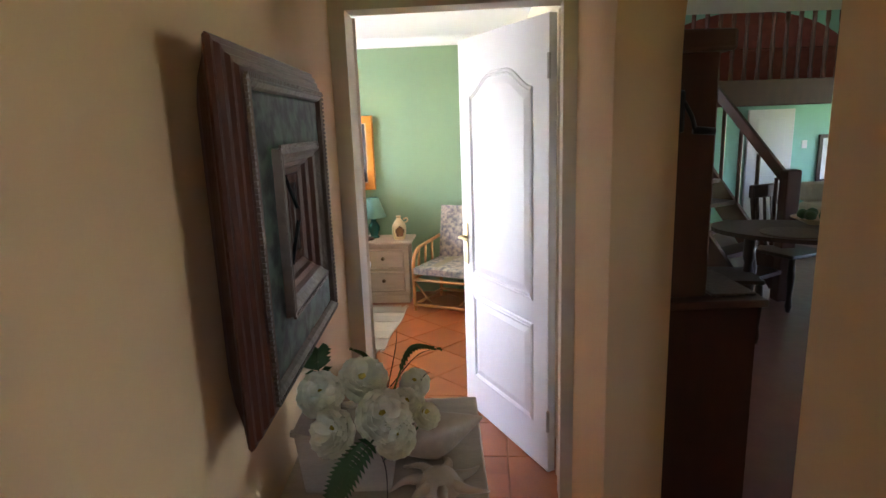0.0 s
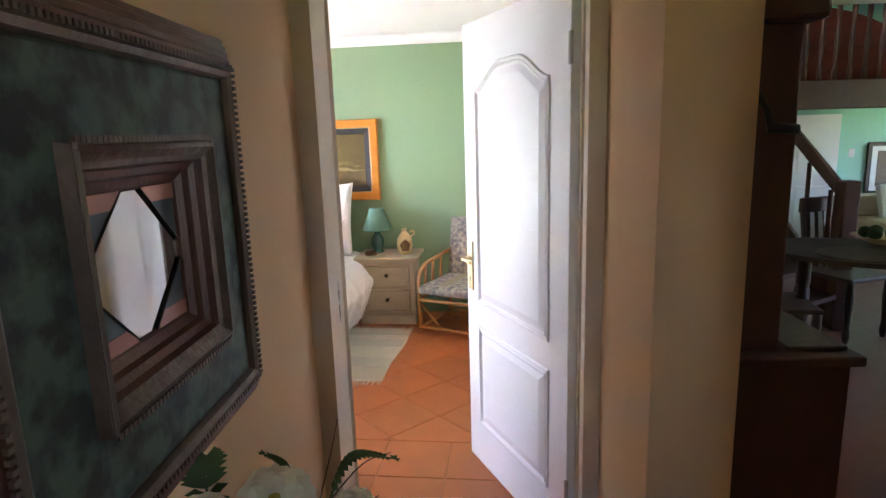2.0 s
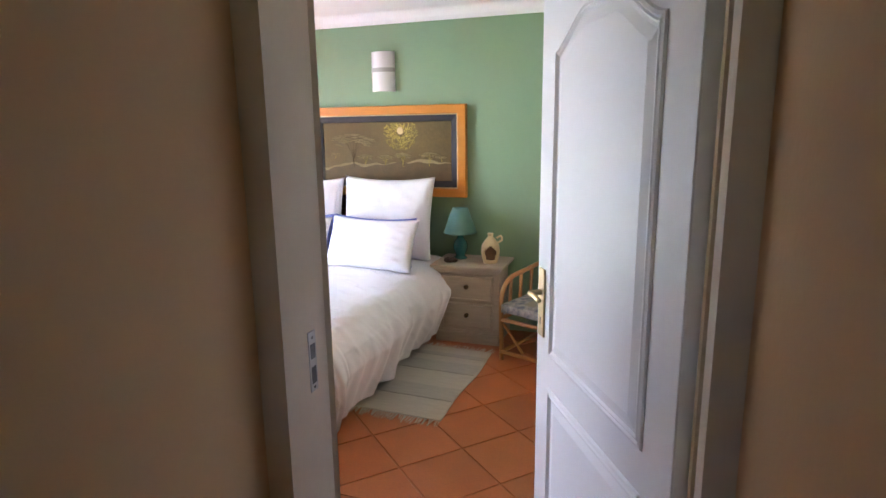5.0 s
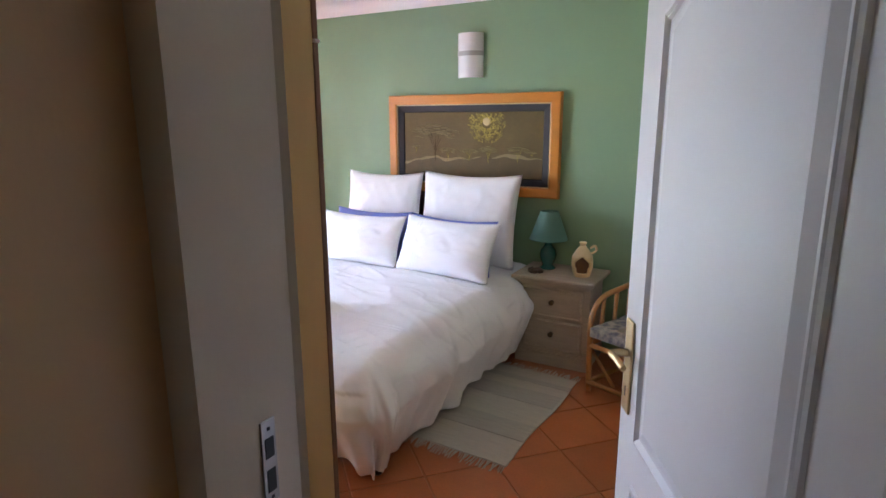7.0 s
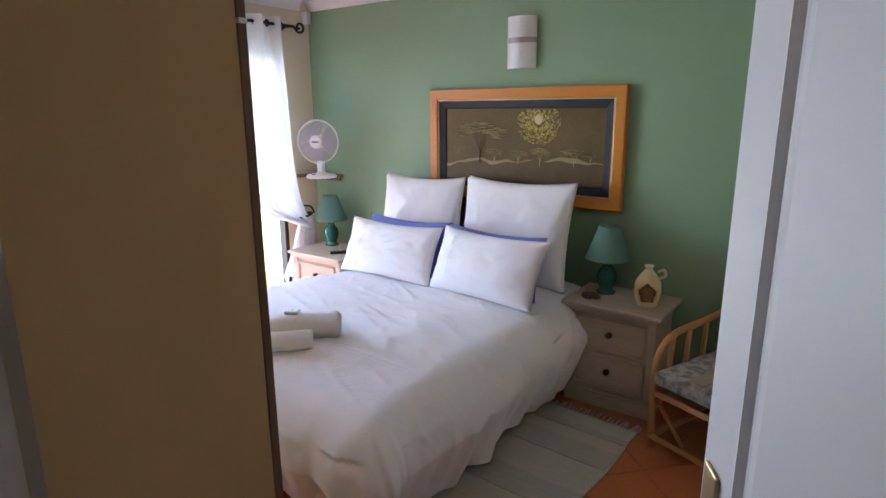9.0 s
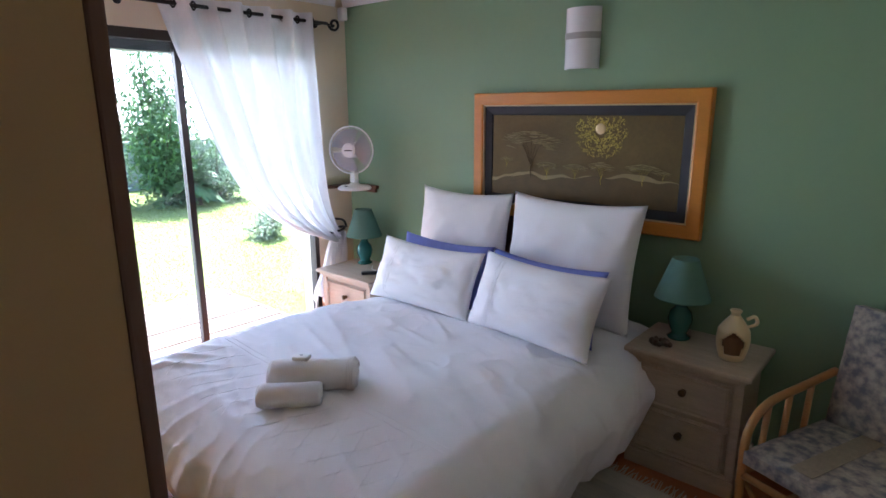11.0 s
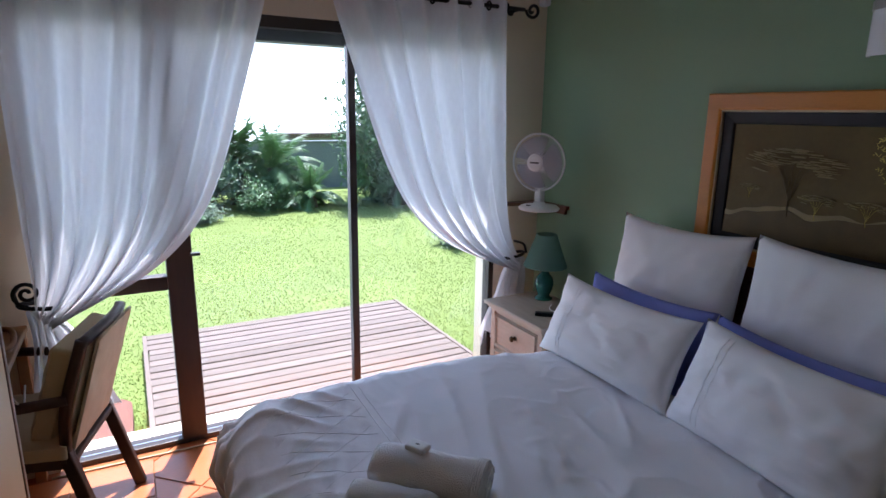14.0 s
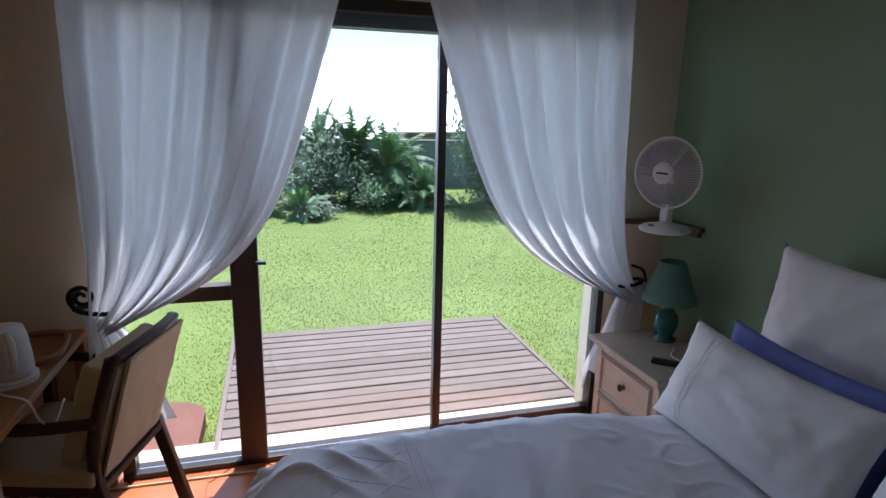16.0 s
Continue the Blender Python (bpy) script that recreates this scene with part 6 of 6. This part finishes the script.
dr = thing("dresser", 1.18, 2.46, 0, 0, "reddish pine dresser with a tall upper cabinet", "dresser")
part("base", bx(0, 0.36, 0.02, 1.1, 0.06, 0.90), M_PINE, dr)
part("worktop", bx(0, 0.39, 0, 1.12, 0.901, 0.93, bevel=0.006), M_PINE, dr)
part("plinth", bx(0, 0.32, 0.04, 1.08, 0, 0.059), M_PINE, dr)
part("hutch", bx(0, 0.19, 0.06, 1.08, 0.931, 1.78, bevel=0.005), M_PINE, dr)
part("cornice", bx(0, 0.23, 0.02, 1.12, 1.781, 1.85, bevel=0.012), M_PINE, dr)
part("door", bx(0.1905, 0.205, 0.09, 1.05, 0.98, 1.74, bevel=0.004), M_PINE, dr)
cl = thing("dresser_cloth", 1.45, 2.66, 0.931, 0, "pale grey folded cloth on the dresser", "cloth")
part("cloth", bx(-0.06, 0.10, -0.15, 0.20, 0, 0.012, bevel=0.004), M_SILVERED, cl)
mill = thing("wall_coffee_mill", 1.235, 2.48, 1.66, 0, "wall-hung coffee mill with a black crank", "coffee mill")
part("jar", lathe(B(), [(0.03, 0), (0.042, 0.02), (0.042, 0.12), (0.03, 0.14)], 18, (-0.055, 0.06, 0.0)), M_LIMED, mill, smooth=True)
part("body", bx(-0.05, 0.005, -0.02, 0.02, -0.14, -0.001, bevel=0.01), M_IRON, mill)
part("crank", tube(B(), bez([(0.0, -0.01, -0.04), (0.02, -0.03, -0.09), (0.03, -0.035, -0.13)], 6), 0.008, 8), M_IRON, mill, smooth=True)
part("crank_grip", tube(B(), [(0.025, -0.035, -0.132), (0.095, -0.035, -0.138)], 0.013, 8), M_IRON, mill, smooth=True)

dp = thing("framed_print", 5.68, 8.6, 0.62, 0, "grey print in a dark frame on the mint wall", "picture")
part("frame", bx(-0.05, 0.75, -0.03, -0.002, 0, 0.66, bevel=0.008), M_DARKWOOD, dp)
part("mount", bx(0, 0.70, -0.034, -0.0305, 0.05, 0.61), M_CEIL, dp, "white mount")
part("print", bx(0.07, 0.63, -0.037, -0.0345, 0.11, 0.55), M_SILVERED, dp, "grey print")
sw = thing("light_switch", 5.44, 8.6, 1.10, 0, "white light switch on the mint wall", "light switch")
part("plate", bx(-0.035, 0.035, -0.01, -0.001, 0, 0.11, bevel=0.003), M_PLASTICW, sw)
wdoor = thing("white_door", 5.05, 8.6, 0, 0, "white panelled door beside the mint wall", "door")
part("slab", bx(-0.42, 0.20, -0.05, -0.003, 0, 1.64, bevel=0.004), M_WHITE, wdoor)
part("panel", bx(-0.30, 0.08, -0.06, -0.0505, 0.15, 0.75, bevel=0.006), M_WHITE, wdoor)
part("panel", bx(-0.30, 0.08, -0.06, -0.0505, 0.90, 1.52, bevel=0.006), M_WHITE, wdoor)
sf = thing("cream_sofa", 6.2, 8.0, 0, 0, "cream sofa with white cushions", "sofa")
part("base", bx(-0.9, 0.9, -0.35, 0.4, 0, 0.40, bevel=0.05), M_UPHOL, sf)
part("backrest", bx(-0.9, 0.9, 0.2, 0.45, 0.405, 0.66, bevel=0.05), M_UPHOL, sf)
for x in (-0.5, 0.1):
    part("cushion", cushion(B(), 0.42, 0.40, 0.14, Matrix.Translation((x, 0.08, 0.60)) @ Matrix.Rotation(radians(72), 4, 'X'), x), M_LINEN, sf, "white scatter cushion", smooth=True)

# ---- floor tiles ----
def tile_mesh(s):
    h = s / 2 - 0.0035
    return finish("tile", bx(-h, h, -h, h, -0.0058, 0.0, bevel=0.0025, seg=1), M_TERRA)


def clip_tiles(parent, s, ang, ox, oy, x0, x1, y0, y1):
    full = tile_mesh(s)
    c, n_ = math.radians(ang), 20
    rt = random.Random(6)
    for i in range(-n_, n_):
        for j in range(-n_, n_):
            a, b = (i + 0.5) * s, (j + 0.5) * s
            x, y = ox + a * math.cos(c) - b * math.sin(c), oy + a * math.sin(c) + b * math.cos(c)
            corners = [(x + k * math.cos(c) - l * math.sin(c), y + k * math.sin(c) + l * math.cos(c)) for k in (-s / 2, s / 2) for l in (-s / 2, s / 2)]
            if max(p[0] for p in corners) < x0 or min(p[0] for p in corners) > x1 or max(p[1] for p in corners) < y0 or min(p[1] for p in corners) > y1:
                continue
            inside = all(x0 - 1e-4 <= p[0] <= x1 + 1e-4 and y0 - 1e-4 <= p[1] <= y1 + 1e-4 for p in corners)
            m = pose(x, y, 0, 0, 0, ang + 90 * rt.randrange(4)) if inside else pose(x, y, 0, 0, 0, ang)
            me_ = full
            if not inside:
                b_ = B()
                b_.from_mesh(full)
                b_.transform(m)
                for co_, no_ in (((x0, 0, 0), (-1, 0, 0)), ((x1, 0, 0), (1, 0, 0)), ((0, y0, 0), (0, -1, 0)), ((0, y1, 0), (0, 1, 0))):
                    r_ = bmesh.ops.bisect_plane(b_, geom=b_.verts[:] + b_.edges[:] + b_.faces[:], plane_co=co_, plane_no=no_, clear_outer=True)
                    ed = [e for e in r_["geom_cut"] if isinstance(e, bmesh.types.BMEdge)]
                    if ed:
                        bmesh.ops.holes_fill(b_, edges=ed)
                if len(b_.faces) < 4:
                    b_.free()
                    continue
                b_.transform(m.inverted())
                me_ = finish("tile", b_, M_TERRA)
            ob = new("tile", me_)
            ob.parent = parent
            ob.matrix_local = m


clip_tiles(bpy.data.objects["floor_bedroom"], 0.336, 47, 0.048, 3.721, -2.975, 0.955, 3.69, 5.96)
clip_tiles(bpy.data.objects["floor_bedroom"], 0.33, 0, 0.048, 3.69, -2.975, 0.955, BY, 3.69)
clip_tiles(bpy.data.objects["floor_passage"], 0.33, 0, 0.378, 2.70, 0.0, 1.0, -1.6, BY)
